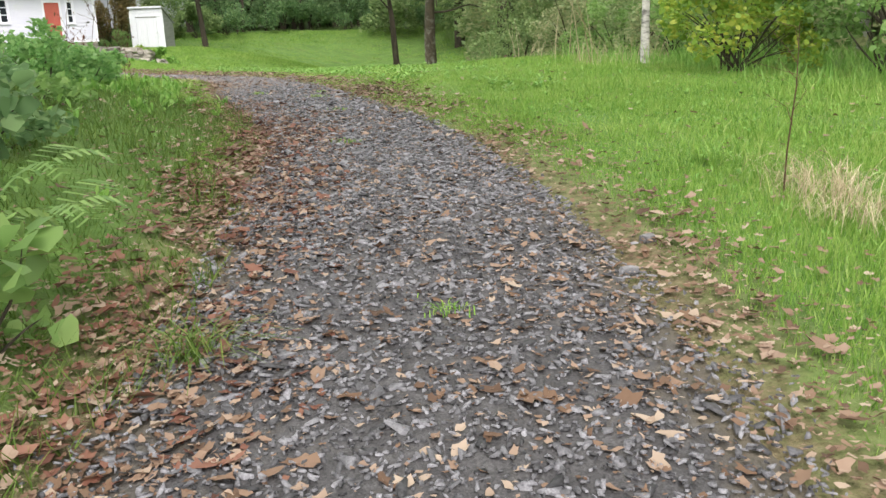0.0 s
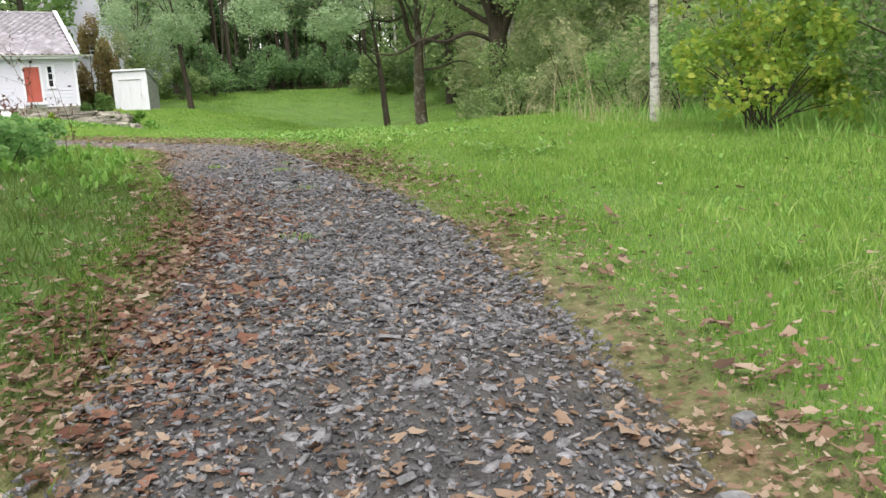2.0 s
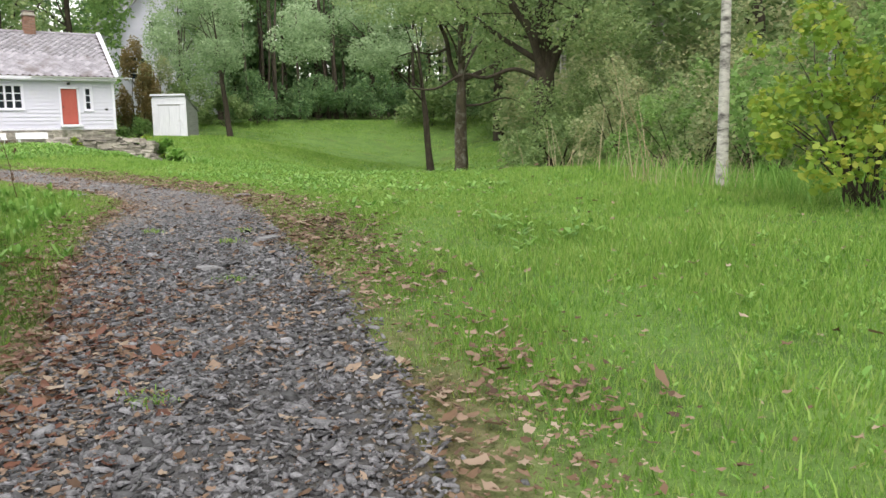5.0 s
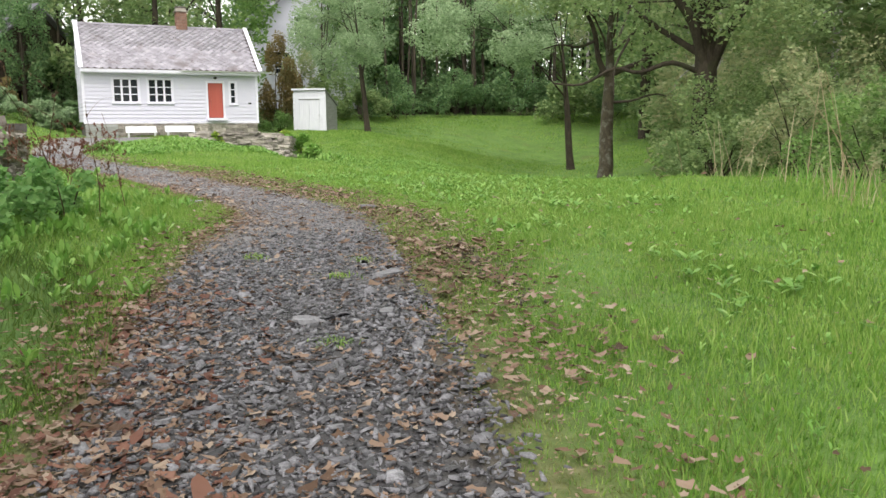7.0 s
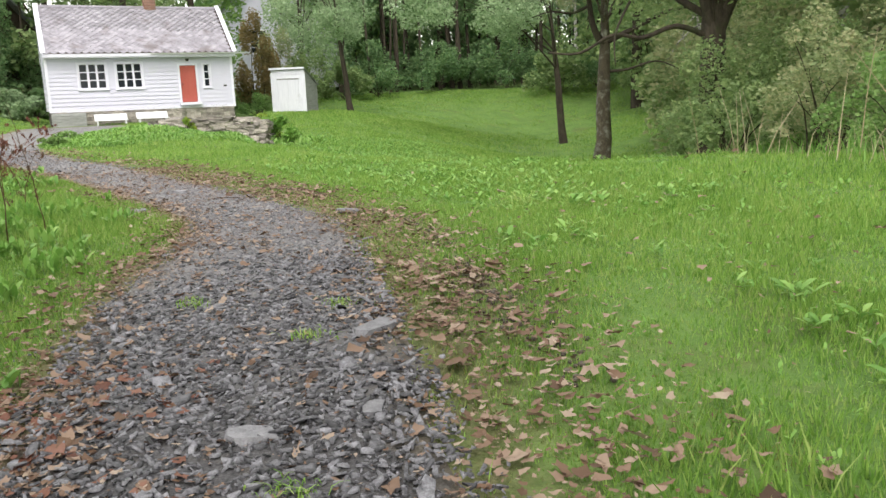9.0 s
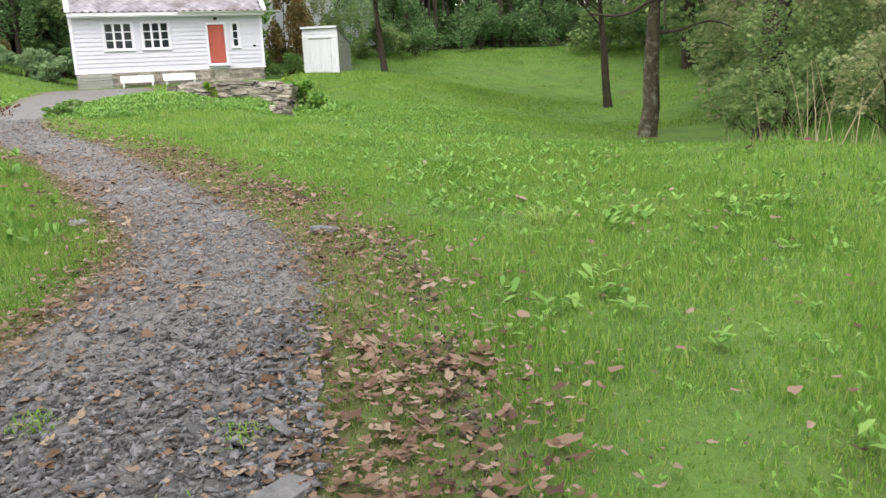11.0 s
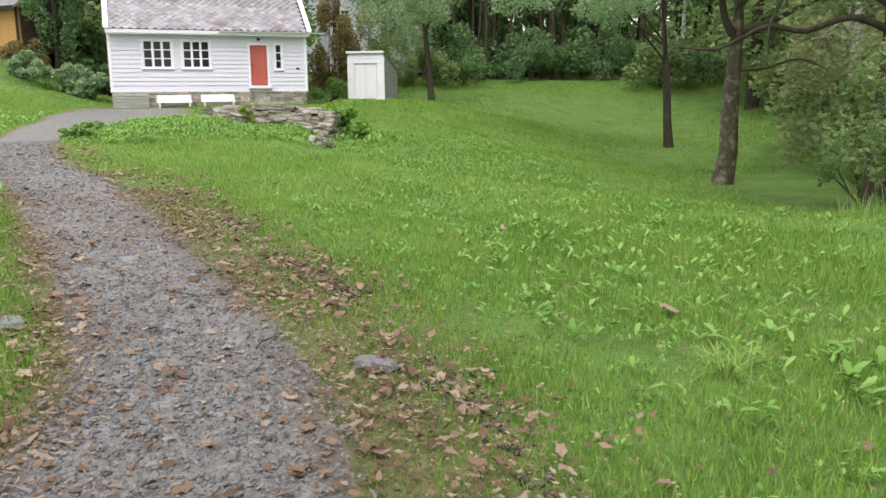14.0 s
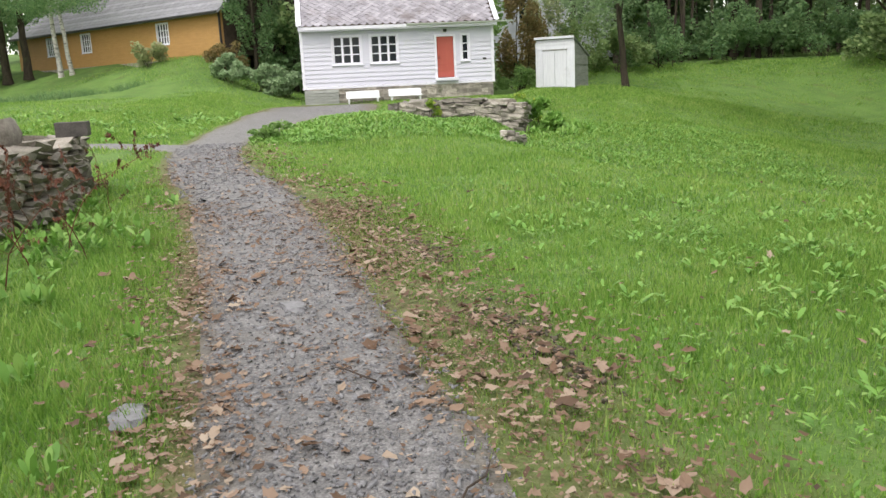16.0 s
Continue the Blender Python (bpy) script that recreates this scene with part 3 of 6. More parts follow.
ridge = part("ridge_cap", prism([(RD - 0.16, RT - 0.05), (RD, RT + 0.06), (RD + 0.16, RT - 0.05), (RD, RT + 0.02)], X0 - 0.015, X1 + 0.04), "slate", house)
bm = bmesh.new()
for k in range(9):
    a = math.pi * (1 + k / 8)
    for e in (0.05, 0.062):
        bm.verts.new((0, -0.51 + e * math.cos(a), RB - 0.02 + e * math.sin(a)))
vs = list(bm.verts)
ins, outs = vs[0::2], vs[1::2]
bm.faces.new(ins + outs[::-1])
r = bmesh.ops.extrude_face_region(bm, geom=list(bm.faces))
bmesh.ops.translate(bm, vec=(X1 + 0.85 - 0.4, 0, 0), verts=[v for v in r["geom"] if isinstance(v, bmesh.types.BMVert)])
bmesh.ops.translate(bm, vec=(0.4, 0, 0), verts=list(bm.verts))
part("gutter", bm, "gutter", house, "pale metal gutter running past the gable")

# diamond slates: whole thin lozenges on the front slope
bm = bmesh.new()
S = 0.165
lo = [bm.verts.new(v) for v in ((0, -S * 1.12, 0.012), (S, 0, 0.008), (0, S * 1.12, 0.0), (-S, 0, 0.008))]
hi = [bm.verts.new(v) for v in ((0, -S * 1.12, 0.026), (S, 0, 0.018), (0, S * 1.12, 0.006), (-S, 0, 0.018))]
bm.faces.new(hi)
for i in range(4):
    bm.faces.new((lo[i], lo[(i + 1) % 4], hi[(i + 1) % 4], hi[i]))
slate_ob = part("slate", bm, "slate", house)
tilt = Matrix.Translation((0, -0.42, RB)) @ Matrix.Rotation(slope, 4, "X")
run = math.hypot(RD + 0.42, RT - RB)
base_v = np.array([v.co[:] for v in slate_ob.data.vertices])
base_f = np.array([list(p.vertices) for p in slate_ob.data.polygons])
rng = np.random.default_rng(4)
singles, rest = [], []
rw, v = 0, 0.1
while v < run - 0.05:
    for i in range(int((X1 - X0 + 0.3) / (2 * S))):
        x = X0 + 0.02 + (i + 0.5 * (rw % 2) + 0.3) * 2 * S
        if x < X1 - 0.04:
            m = tilt @ pose(x, v, 0.004 + rng.uniform(0, 0.004), rng.normal(0, 1.2), rng.normal(0, 1.2), rng.normal(0, 2.5))
            (singles if len(singles) < 298 else rest).append(m)
    rw, v = rw + 1, v + S * 1.02
slate_ob.matrix_basis = singles[0]
for m in singles[1:]:
    share("slate", slate_ob, house, m)
vv = np.concatenate([base_v @ np.array(m.to_3x3()).T + np.array(m.translation) for m in rest])
ff = np.concatenate([base_f + 8 * k for k in range(len(rest))])
o = fast_mesh("slate_cover", vv, ff, "slate", house)
o["kind"] = "stuff"

# chimney of brick courses, with a corbelled head and a stone cap
chim = part("chimney", boxed(0.76, RD - 0.24, RT - 0.6, 1.28, RD + 0.24, RT + 0.98), "stone", house, "weathered brick chimney with a stepped stone cap")


def course(xa, xb, d, zc, off):
    """One course of bricks round the stack."""
    for a, b in spans(xa, xb, [(xa + 0.2 + off, xa + 0.21 + off), (xa + 0.42 + off, xa + 0.43 + off)]):
        part("brick", boxed(a, RD - d - 0.022, zc, b, RD - d, zc + 0.063, 0.004), "brick", chim)
    for x in (xa - 0.022, xb):
        part("brick", boxed(x, RD - d, zc, x + 0.022, RD + d, zc + 0.063, 0.004), "brick", chim)


for k in range(17):
    course(0.758, 1.282, 0.242, RT - 0.5 + k * 0.075, 0.06 if k % 2 else 0.0)
part("cap", boxed(0.68, RD - 0.33, RT + 0.78, 1.36, RD + 0.33, RT + 0.85, 0.015), "stone", chim)
for k in range(2):
    course(0.8, 1.24, 0.2, RT + 0.855 + k * 0.075, 0.03 * k)
part("cap", boxed(0.73, RD - 0.28, RT + 1.01, 1.31, RD + 0.28, RT + 1.06, 0.012), "stone", chim)


def boulder_mesh(seed, sx, sy, sz, rough=0.16, flat=0.75):
    """A rough block: a cube rounded and pushed about."""
    bm = bmesh.new()
    bmesh.ops.create_cube(bm, size=1.0)
    bmesh.ops.subdivide_edges(bm, edges=bm.edges[:], cuts=1, use_grid_fill=True)
    for v in bm.verts:
        c = v.co
        ln = c.length
        c *= flat + (1 - flat) * 0.62 / max(ln, 0.01)
        c += rough * noise.noise_vector(c * 2.2 + Vector((seed * 3.7, seed * 1.3, seed)))
        c.x, c.y, c.z = c.x * sx, c.y * sy, c.z * sz
    return bm


# foundation of rubble
found = part("foundation", boxed(X0 + 0.06, 0.06, -0.1, X1 - 0.06, DEEP - 0.06, ZB - 0.105), "block_stone", house, "rubble stone foundation with dark joints")
stones = [part("stone", boulder_mesh(i, 1, 1, 1, 0.14, 0.85), "stone", found) for i in range(6)]
for o in stones:
    o.matrix_basis = pose(0, 1.5, 0.3) @ Matrix.Diagonal((0.3, 0.3, 0.3, 1))
rng = np.random.default_rng(7)
z = 0.42
while z < ZB - 0.14:
    hgt = rng.uniform(0.11, 0.2)
    hgt = min(hgt, ZB - 0.105 - z)
    x = X0 + 0.08
    while x < X1 - 0.12:
        ln = rng.uniform(0.22, 0.6)
        ln = min(ln, X1 - 0.06 - x)
        share("stone", stones[rng.integers(6)], found, pose(x + ln / 2, 0.05 + rng.uniform(-0.02, 0.02), z + hgt / 2, rng.normal(0, 3), rng.normal(0, 3), 0) @ Matrix.Diagonal((ln * 1.05, 0.24, hgt * 1.08, 1)))
        x += ln
    z += hgt
hatch = part("cellar_hatch", boxed(X0 + 0.02, -0.13, 0.5, X0 + 1.5, -0.1, 1.27), "grey_wood", house, "weathered grey boarded panel")
for k in range(6):
    part("slat", prism([(-0.131, 0.52 + k * 0.125), (-0.17, 0.52 + k * 0.125), (-0.135, 0.64 + k * 0.125)], X0 + 0.02, X0 + 1.5), "grey_wood", hatch)


# ---- white garden benches by the wall ----
def bench(m, label):
    b = thing("garden_bench", m, label, "bench", "benches along the house wall")
    for k in range(3):
        part("seat_slat", boxed(-0.72, -0.42 + k * 0.125, 0.17, 0.72, -0.31 + k * 0.125, 0.2, 0.006), "bench_paint", b)
    for k in range(3):
        o = part("back_slat", boxed(-0.72, -0.014, 0.02 + k * 0.115, 0.72, 0.014, 0.133 + k * 0.115, 0.005), "bench_paint", b)
        o.matrix_basis = pose(0, -0.03, 0.16, -28)
    for sx in (-0.62, 0.62):
        part("leg", boxed(sx - 0.03, -0.42, -0.05, sx + 0.03, -0.36, 0.168, 0.006), "bench_paint", b)
        part("leg", boxed(sx - 0.03, -0.12, -0.05, sx + 0.03, -0.06, 0.168, 0.006), "bench_paint", b)
        o = part("back_post", boxed(sx - 0.025, 0.016, -0.08, sx + 0.025, 0.05, 0.36, 0.006), "bench_paint", b)
        o.matrix_basis = pose(0, -0.03, 0.16, -28)
    return b


bench_at = [HOUSE_AT @ pose(-1.68, -0.72, 0), HOUSE_AT @ pose(0.17, -0.72, 0)]
bench(pose(bench_at[0].translation.x, bench_at[0].translation.y, hz(bench_at[0].translation.x, bench_at[0].translation.y), 0, 0, 12), "white painted wooden bench against the stone foundation")
bench(pose(bench_at[1].translation.x, bench_at[1].translation.y, hz(bench_at[1].translation.x, bench_at[1].translation.y) + 0.03, 0, 0, 13), "white painted wooden bench below the house windows")

# ---- shed ----
shed = thing("garden_shed", pose(5.35, 36.6, 0.0, 0, 0, -27), "small pale boarded shed with a lean-to roof", "shed")
sb = hz(5.3, 36.7) - 0.06
st = 3.08
part("front_wall", boxed(-0.94, 0.0, sb, 0.94, 0.06, st), "shed_wood", shed)
part("back_wall", boxed(-0.94, 1.74, sb, 0.94, 1.8, 2.3), "grey_wood", shed)
for x in (-0.94, 0.9):
    part("side_wall", prism([(0.061, sb), (1.739, sb), (1.739, 2.3), (0.061, st - 0.01)], x, x + 0.04), "grey_wood", shed)
part("roof", prism([(-0.12, st + 0.07), (1.95, 2.28), (1.95, 2.34), (-0.12, st + 0.13)], -1.0, 1.0), "grey_wood", shed, "thin weathered lean-to roof")
part("fascia", boxed(-1.0, -0.15, st + 0.03, 1.0, -0.121, st + 0.135, 0.005), "shed_wood", shed)
part("door_rail", boxed(-0.62, -0.06, st - 0.5, 0.62, -0.003, st - 0.44, 0.006), "grey_wood", shed)
for k in range(2):
    part("weatherboard", board(-0.93, 0.93, st - 0.43 + k * 0.2, 0.19, -0.002), "shed_wood", shed)
for k in range(7):
    for a, b in ((-0.93, -0.6), (0.6, 0.93)):
        part("weatherboard", board(a, b, sb + 0.08 + k * 0.25, 0.24, -0.002), "shed_wood", shed)
for a, b in ((-0.585, -0.006), (0.006, 0.585)):
    d = part("door", boxed(a, -0.035, sb + 0.1, b, -0.003, st - 0.51, 0.006), "shed_wood", shed)
    for k in range(4):
        part("plank", boxed(a + 0.006 + k * 0.143, -0.042, sb + 0.12, a + 0.145 + k * 0.143, -0.036, st - 0.53, 0.002), "shed_wood", d)
for k in range(8):
    zz = sb + 0.05 + k * 0.26
    back = min(1.78, 0.05 + (st - zz - 0.26) / (st - 2.3) * 1.7)
    if back > 0.2:
        o = part("weatherboard", board(0.02, back, zz, 0.25, -0.002, 0.035), "grey_wood", shed)
        o.matrix_basis = Matrix.Translation((0.94, 0, 0)) @ Matrix.Rotation(radians(90), 4, "Z")
for x in (-0.97, 0.9):
    part("corner_board", boxed(x, -0.04, sb, x + 0.09, -0.001, st - 0.13, 0.005), "shed_wood", shed)

# ---- ochre house on the slope ----
ochre = thing("long_house", pose(-12.2, 42, 3.3, 0, 0, -35.2), "long ochre weatherboarded house with a dark grey roof", "house")
LW, LH = 24.0, 2.45
holes = [(-6.1, -5.0, 0.95, 2.05), (-14.9, -13.8, 0.95, 2.05), (-19.6, -18.5, 0.95, 2.05)]
bm = bmesh.new()
rz = sorted({0.0, LH, 0.95, 2.05})
for za, zb in zip(rz[:-1], rz[1:]):
    for a, b in spans(-LW, 0, [(h[0], h[1]) for h in holes] if za == 0.95 else []):
        box(bm, a, 0, za, b, 0.15, zb)
part("front_wall", bm, "ochre_wood", ochre)
z = 0.02
while z < LH - 0.1:
    cut = [(h[0] - 0.1, h[1] + 0.1) for h in holes if h[2] - 0.1 < z + 0.15 and h[3] + 0.1 > z]
    for a, b in spans(-LW, -0.12, cut):
        part("weatherboard", board(a, b, z, 0.15, -0.002, 0.035), "ochre_wood", ochre)
    z += 0.15
# Darker wood than the other gable: the shade on this end is coloured in.
part("gable_wall", prism([(0.15, 0), (6.8, 0), (6.8, LH), (3.4, LH + 2.6), (0.15, LH + 0.1)], -0.15, 0), "dark_wood", ochre, "dark brown boarded gable with its shade in the colour")
part("gable_wall", prism([(0.15, 0), (6.8, 0), (6.8, LH), (3.4, LH + 2.6), (0.15, LH + 0.1)], -LW, -LW + 0.15), "ochre_wood", ochre)
part("back_wall", boxed(-LW + 0.15, 6.65, 0, -0.15, 6.8, LH), "ochre_wood", ochre)
part("inner_wall", boxed(-LW + 0.2, 3.0, 0, -0.2, 3.1, LH), "dark_wood", ochre)
part("base_course", boxed(-LW, -0.1, -0.9, 0.05, 0.4, -0.003), "stone", ochre, "low stone base course")
part("corner_board", boxed(-0.13, -0.06, 0, 0.03, -0.004, LH, 0.006), "dark_wood", ochre)
for side in (0, 1):
    prof = [(-0.5, LH - 0.15), (3.4, LH + 2.72), (3.4, LH + 2.6), (-0.5, LH - 0.27)]
    if side:
        prof = [(6.8 - y, zz) for y, zz in prof]
    part("roof_slope", prism(prof, -LW - 0.4, 0.45), "dark_roof", ochre)
for k in range(14):
    f = k / 14
    y, zz = -0.5 + 3.9 * f, LH - 0.14 + 2.87 * f
    part("roof_course", prism([(y, zz), (y, zz + 0.03), (y + 0.29, zz + 0.03 + 0.2), (y + 0.29, zz + 0.205)], -LW - 0.4, 0.45), "dark_roof", ochre)
part("gutter", boxed(-LW - 0.4, -0.6, LH - 0.24, 0.45, -0.503, LH - 0.12, 0.02), "black_iron", ochre, "dark gutter")
part("downpipe", boxed(-0.02, -0.15, 0.1, 0.06, -0.07, LH - 0.24, 0.02), "black_iron", ochre)
for h in holes:
    window(ochre, h[0], h[2], h[1], h[3], 4, 3)

# ---- tall white house far behind the trees ----
far = thing("tall_house", pose(6.8, 55, 2.5, 0, 0, 14), "tall white wooden house half hidden by trees", "house")
part("wall", prism([(0, 0), (9, 0), (9, 6.6), (0, 6.6)], -3.4, 4.4), "white_wood", far)
bm = bmesh.new()
a = [bm.verts.new(v) for v in ((-3.4, 0, 6.6), (3.4, 0, 6.6), (0, 0, 10.2), (-3.4, 6, 6.6), (3.4, 6, 6.6), (0, 6, 10.2))]
for f in ((0, 1, 2), (3, 5, 4), (0, 3, 4, 1)):
    bm.faces.new([a[i] for i in f])
bm.faces.new((a[0], a[2], a[5], a[3])); bm.faces.new((a[1], a[4], a[5], a[2]))
part("gable", bm, "white_wood", far)
for s in (-1, 1):
    bm = bmesh.new()
    q = [(s * 3.8, -0.5, 6.2), (0, -0.5, 10.25), (0, 7, 10.25), (s * 3.8, 7, 6.2)]
    lo = [bm.verts.new(v) for v in q]
    hi = [bm.verts.new((v[0], v[1], v[2] + 0.18)) for v in q]
    bm.faces.new(lo[::-1]); bm.faces.new(hi)
    for i in range(4):
        bm.faces.new((lo[i], lo[(i + 1) % 4], hi[(i + 1) % 4], hi[i]))
    bmesh.ops.recalc_face_normals(bm, faces=bm.faces)
    part("roof", bm, "dark_roof", far)
part("roof", prism([(-0.4, 6.5), (4.5, 9.2), (9.4, 6.5)], 3.5, 4.8), "dark_roof", far)
z = 0.1
while z < 6.5:
    part("weatherboard", board(-3.38, 4.38, z, 0.2, -0.002, 0.03), "white_wood", far)
    z += 0.2
for x0, z0, x1, z1, c, r in ((-0.95, 5.4, 0.35, 6.9, 2, 4), (-2.6, 2.6, -1.4, 4.2, 2, 4), (0.9, 2.6, 2.1, 4.2, 2, 4)):
    window(far, x0, z0, x1, z1, c, r, -0.07)


# ---- dry stone walls ----
def dry_wall(name, line, base, top, thick, seed, label, mat="stone", course_of=(0.07, 0.17)):
    """Stones laid in rough courses along a line of (x, y) points."""
    t = thing(name, pose(0, 0, 0), label, "stone wall")
    r = np.random.default_rng(seed)
    kinds = [part("stone", boulder_mesh(seed * 10 + i, 1, 1, 1, 0.2, 0.84), mat, t) for i in range(6)]
    used = set()
    for (xa, ya), (xb, yb) in zip(line[:-1], line[1:]):
        L = math.hypot(xb - xa, yb - ya)
        ang = math.degrees(math.atan2(yb - ya, xb - xa))
        level = 0.0
        while level < 1.0:
            hgt, at = r.uniform(*course_of), 0.0
            while at < L:
                ln = r.uniform(0.22, 0.6)
                f = min((at + ln / 2) / L, 1)
                x, y = xa + (xb - xa) * f, ya + (yb - ya) * f
                z0, z1 = hz(x, y) + base, top(x, y)
                z = z0 + level
                if z < z1 - 0.03:
                    for row in (-0.5, 0.5):
                        k = int(r.integers(6))
                        m = pose(x, y, z + hgt / 2, r.normal(0, 5), r.normal(0, 4), ang + r.normal(0, 7)) @ pose(0, row * thick * 0.5 + r.uniform(-0.04, 0.04), 0) @ Matrix.Diagonal((ln * 1.08, thick * 0.62, hgt * 1.1, 1))
                        if k in used:
                            share("stone", kinds[k], t, m)
                        else:
                            kinds[k].matrix_basis = m
                            used.add(k)
                at += ln
            level += hgt * 0.93
    return t


dry_wall("stone_wall", [(-3.35, 7.7), (-2.6, 5.6), (-2.4, 4.0), (-2.7, 2.4)], -0.08, lambda x, y: 1.0 + 0.05 * math.sin(3 * y), 0.75, 3, "dry stone garden wall of brownish flat stones", "wall_stone", (0.05, 0.13))
blk = boulder_mesh(31, 0.36, 0.32, 0.17, 0.03, 0.97)
tagged(obj("stone_block", blk, "block_stone"), "dark squared stone block lying on the wall", "stone block").matrix_basis = pose(-2.64, 6.9, 1.15, 0, 0, 20)
tagged(obj("round_stone", boulder_mesh(45, 0.46, 0.42, 0.34, 0.16, 0.6), "wall_stone", smooth=True), "large rounded mossy stone on the wall", "boulder").matrix_basis = pose(-2.58, 5.2, 1.17, 0, 0, 15)
dry_wall("retaining_wall", [(-0.6, 22.0), (1.0, 21.6), (2.4, 21.2), (3.15, 20.8)], -0.1, lambda x, y: 0.88 - 0.09 * max(0, x - 2.2), 0.5, 5, "low ruined dry stone wall at the edge of the bank")
dry_wall("stone_steps", [(2.7, 13.6), (2.95, 15.0)], -0.1, lambda x, y: hz(x, y) + 0.3, 0.25, 8, "tumbled stones at the end of the bank")


# ---- trees and shrubs ----
def tube(bm, pts, radii, sides=8):
    """A tapered limb along a line of points."""
    rings = []
    for i, p in enumerate(pts):
        a, b = Vector(pts[max(i - 1, 0)]), Vector(pts[min(i + 1, len(pts) - 1)])
        d = (b - a).normalized()
        u = d.cross(Vector((0.31, 0.95, 0.05))).normalized()
        v = d.cross(u)
        rings.append([bm.verts.new(Vector(p) + radii[i] * (math.cos(2 * math.pi * k / sides) * u + math.sin(2 * math.pi * k / sides) * v)) for k in range(sides)])
    for r0, r1 in zip(rings[:-1], rings[1:]):
        for k in range(sides):
            bm.faces.new((r0[k], r0[(k + 1) % sides], r1[(k + 1) % sides], r1[k]))
    bm.faces.new(rings[-1])
    return bm


def eased(pts, n=4):
    """A smooth line through a few points."""
    q = [np.array(p, float) for p in [pts[0]] + list(pts) + [pts[-1]]]
    out = []
    for i in range(1, len(q) - 2):
        for t in np.arange(n) / n:
            out.append(tuple(0.5 * (2 * q[i] + (q[i + 1] - q[i - 1]) * t + (2 * q[i - 1] - 5 * q[i] + 4 * q[i + 1] - q[i + 2]) * t * t + (3 * q[i] - q[i - 1] - 3 * q[i + 1] + q[i + 2]) * t ** 3)))
    return out + [tuple(q[-1])]


def bent(a, b, r, sag=0.0, n=5, wobble=0.08):
    """Points of a limb from a to b, with a bend."""
    a, b = np.array(a, float), np.array(b, float)
    L = np.linalg.norm(b - a)
    side = r.normal(0, wobble * L, 3)
    return [tuple(a + (b - a) * t + side * math.sin(math.pi * t) + np.array([0, 0, sag * L * math.sin(math.pi * t)])) for t in np.linspace(0, 1, n)]


def leaf_cloud(r, centres, sizes, count, size, droop=0.3, narrow=0.55, full=False):
    """Folded leaves scattered in clumps: verts and quads."""
    centres, sizes = np.array(centres, float), np.array(sizes, float)
    w = np.prod(sizes, axis=1) ** 0.75
    pick = r.choice(len(centres), count, p=w / w.sum())
    d = r.normal(0, 1, (count, 3))
    d /= np.linalg.norm(d, axis=1)[:, None]
    rad = r.uniform(0.25, 1.0, count) ** 0.5
    p = centres[pick] + d * rad[:, None] * sizes[pick] + r.normal(0, 0.06, (count, 3)) * sizes[pick]
    f = r.normal(0, 1, (count, 3)); f[:, 2] = f[:, 2] * 0.5 - droop
    f /= np.linalg.norm(f, axis=1)[:, None]
    s = np.cross(f, r.normal(0, 1, (count, 3)) + np.array([0, 0, 0.8]))
    s /= np.linalg.norm(s, axis=1)[:, None]
    up = np.cross(s, f)
    L = (size * r.uniform(0.6, 1.35, count))[:, None]
    a, b = p - f * L * 0.5, p + f * L * 0.5
    if full:
        rings = [a]
        for side in (1, -1):
            k = [p - f * L * 0.2 + s * side * L * narrow * 0.46 + up * L * 0.09, p + f * L * 0.18 + s * side * L * narrow * 0.42 + up * L * 0.09]
            rings += k + [b] if side == 1 else k[::-1]
        return np.stack(rings, 1).reshape(-1, 3), np.arange(6 * count).reshape(-1, 6)
    mid = p + up * L * 0.08
    v = np.stack([a, mid + s * L * narrow * 0.5, b, mid - s * L * narrow * 0.5], 1).reshape(-1, 3)
    return v, np.arange(4 * count).reshape(-1, 4)


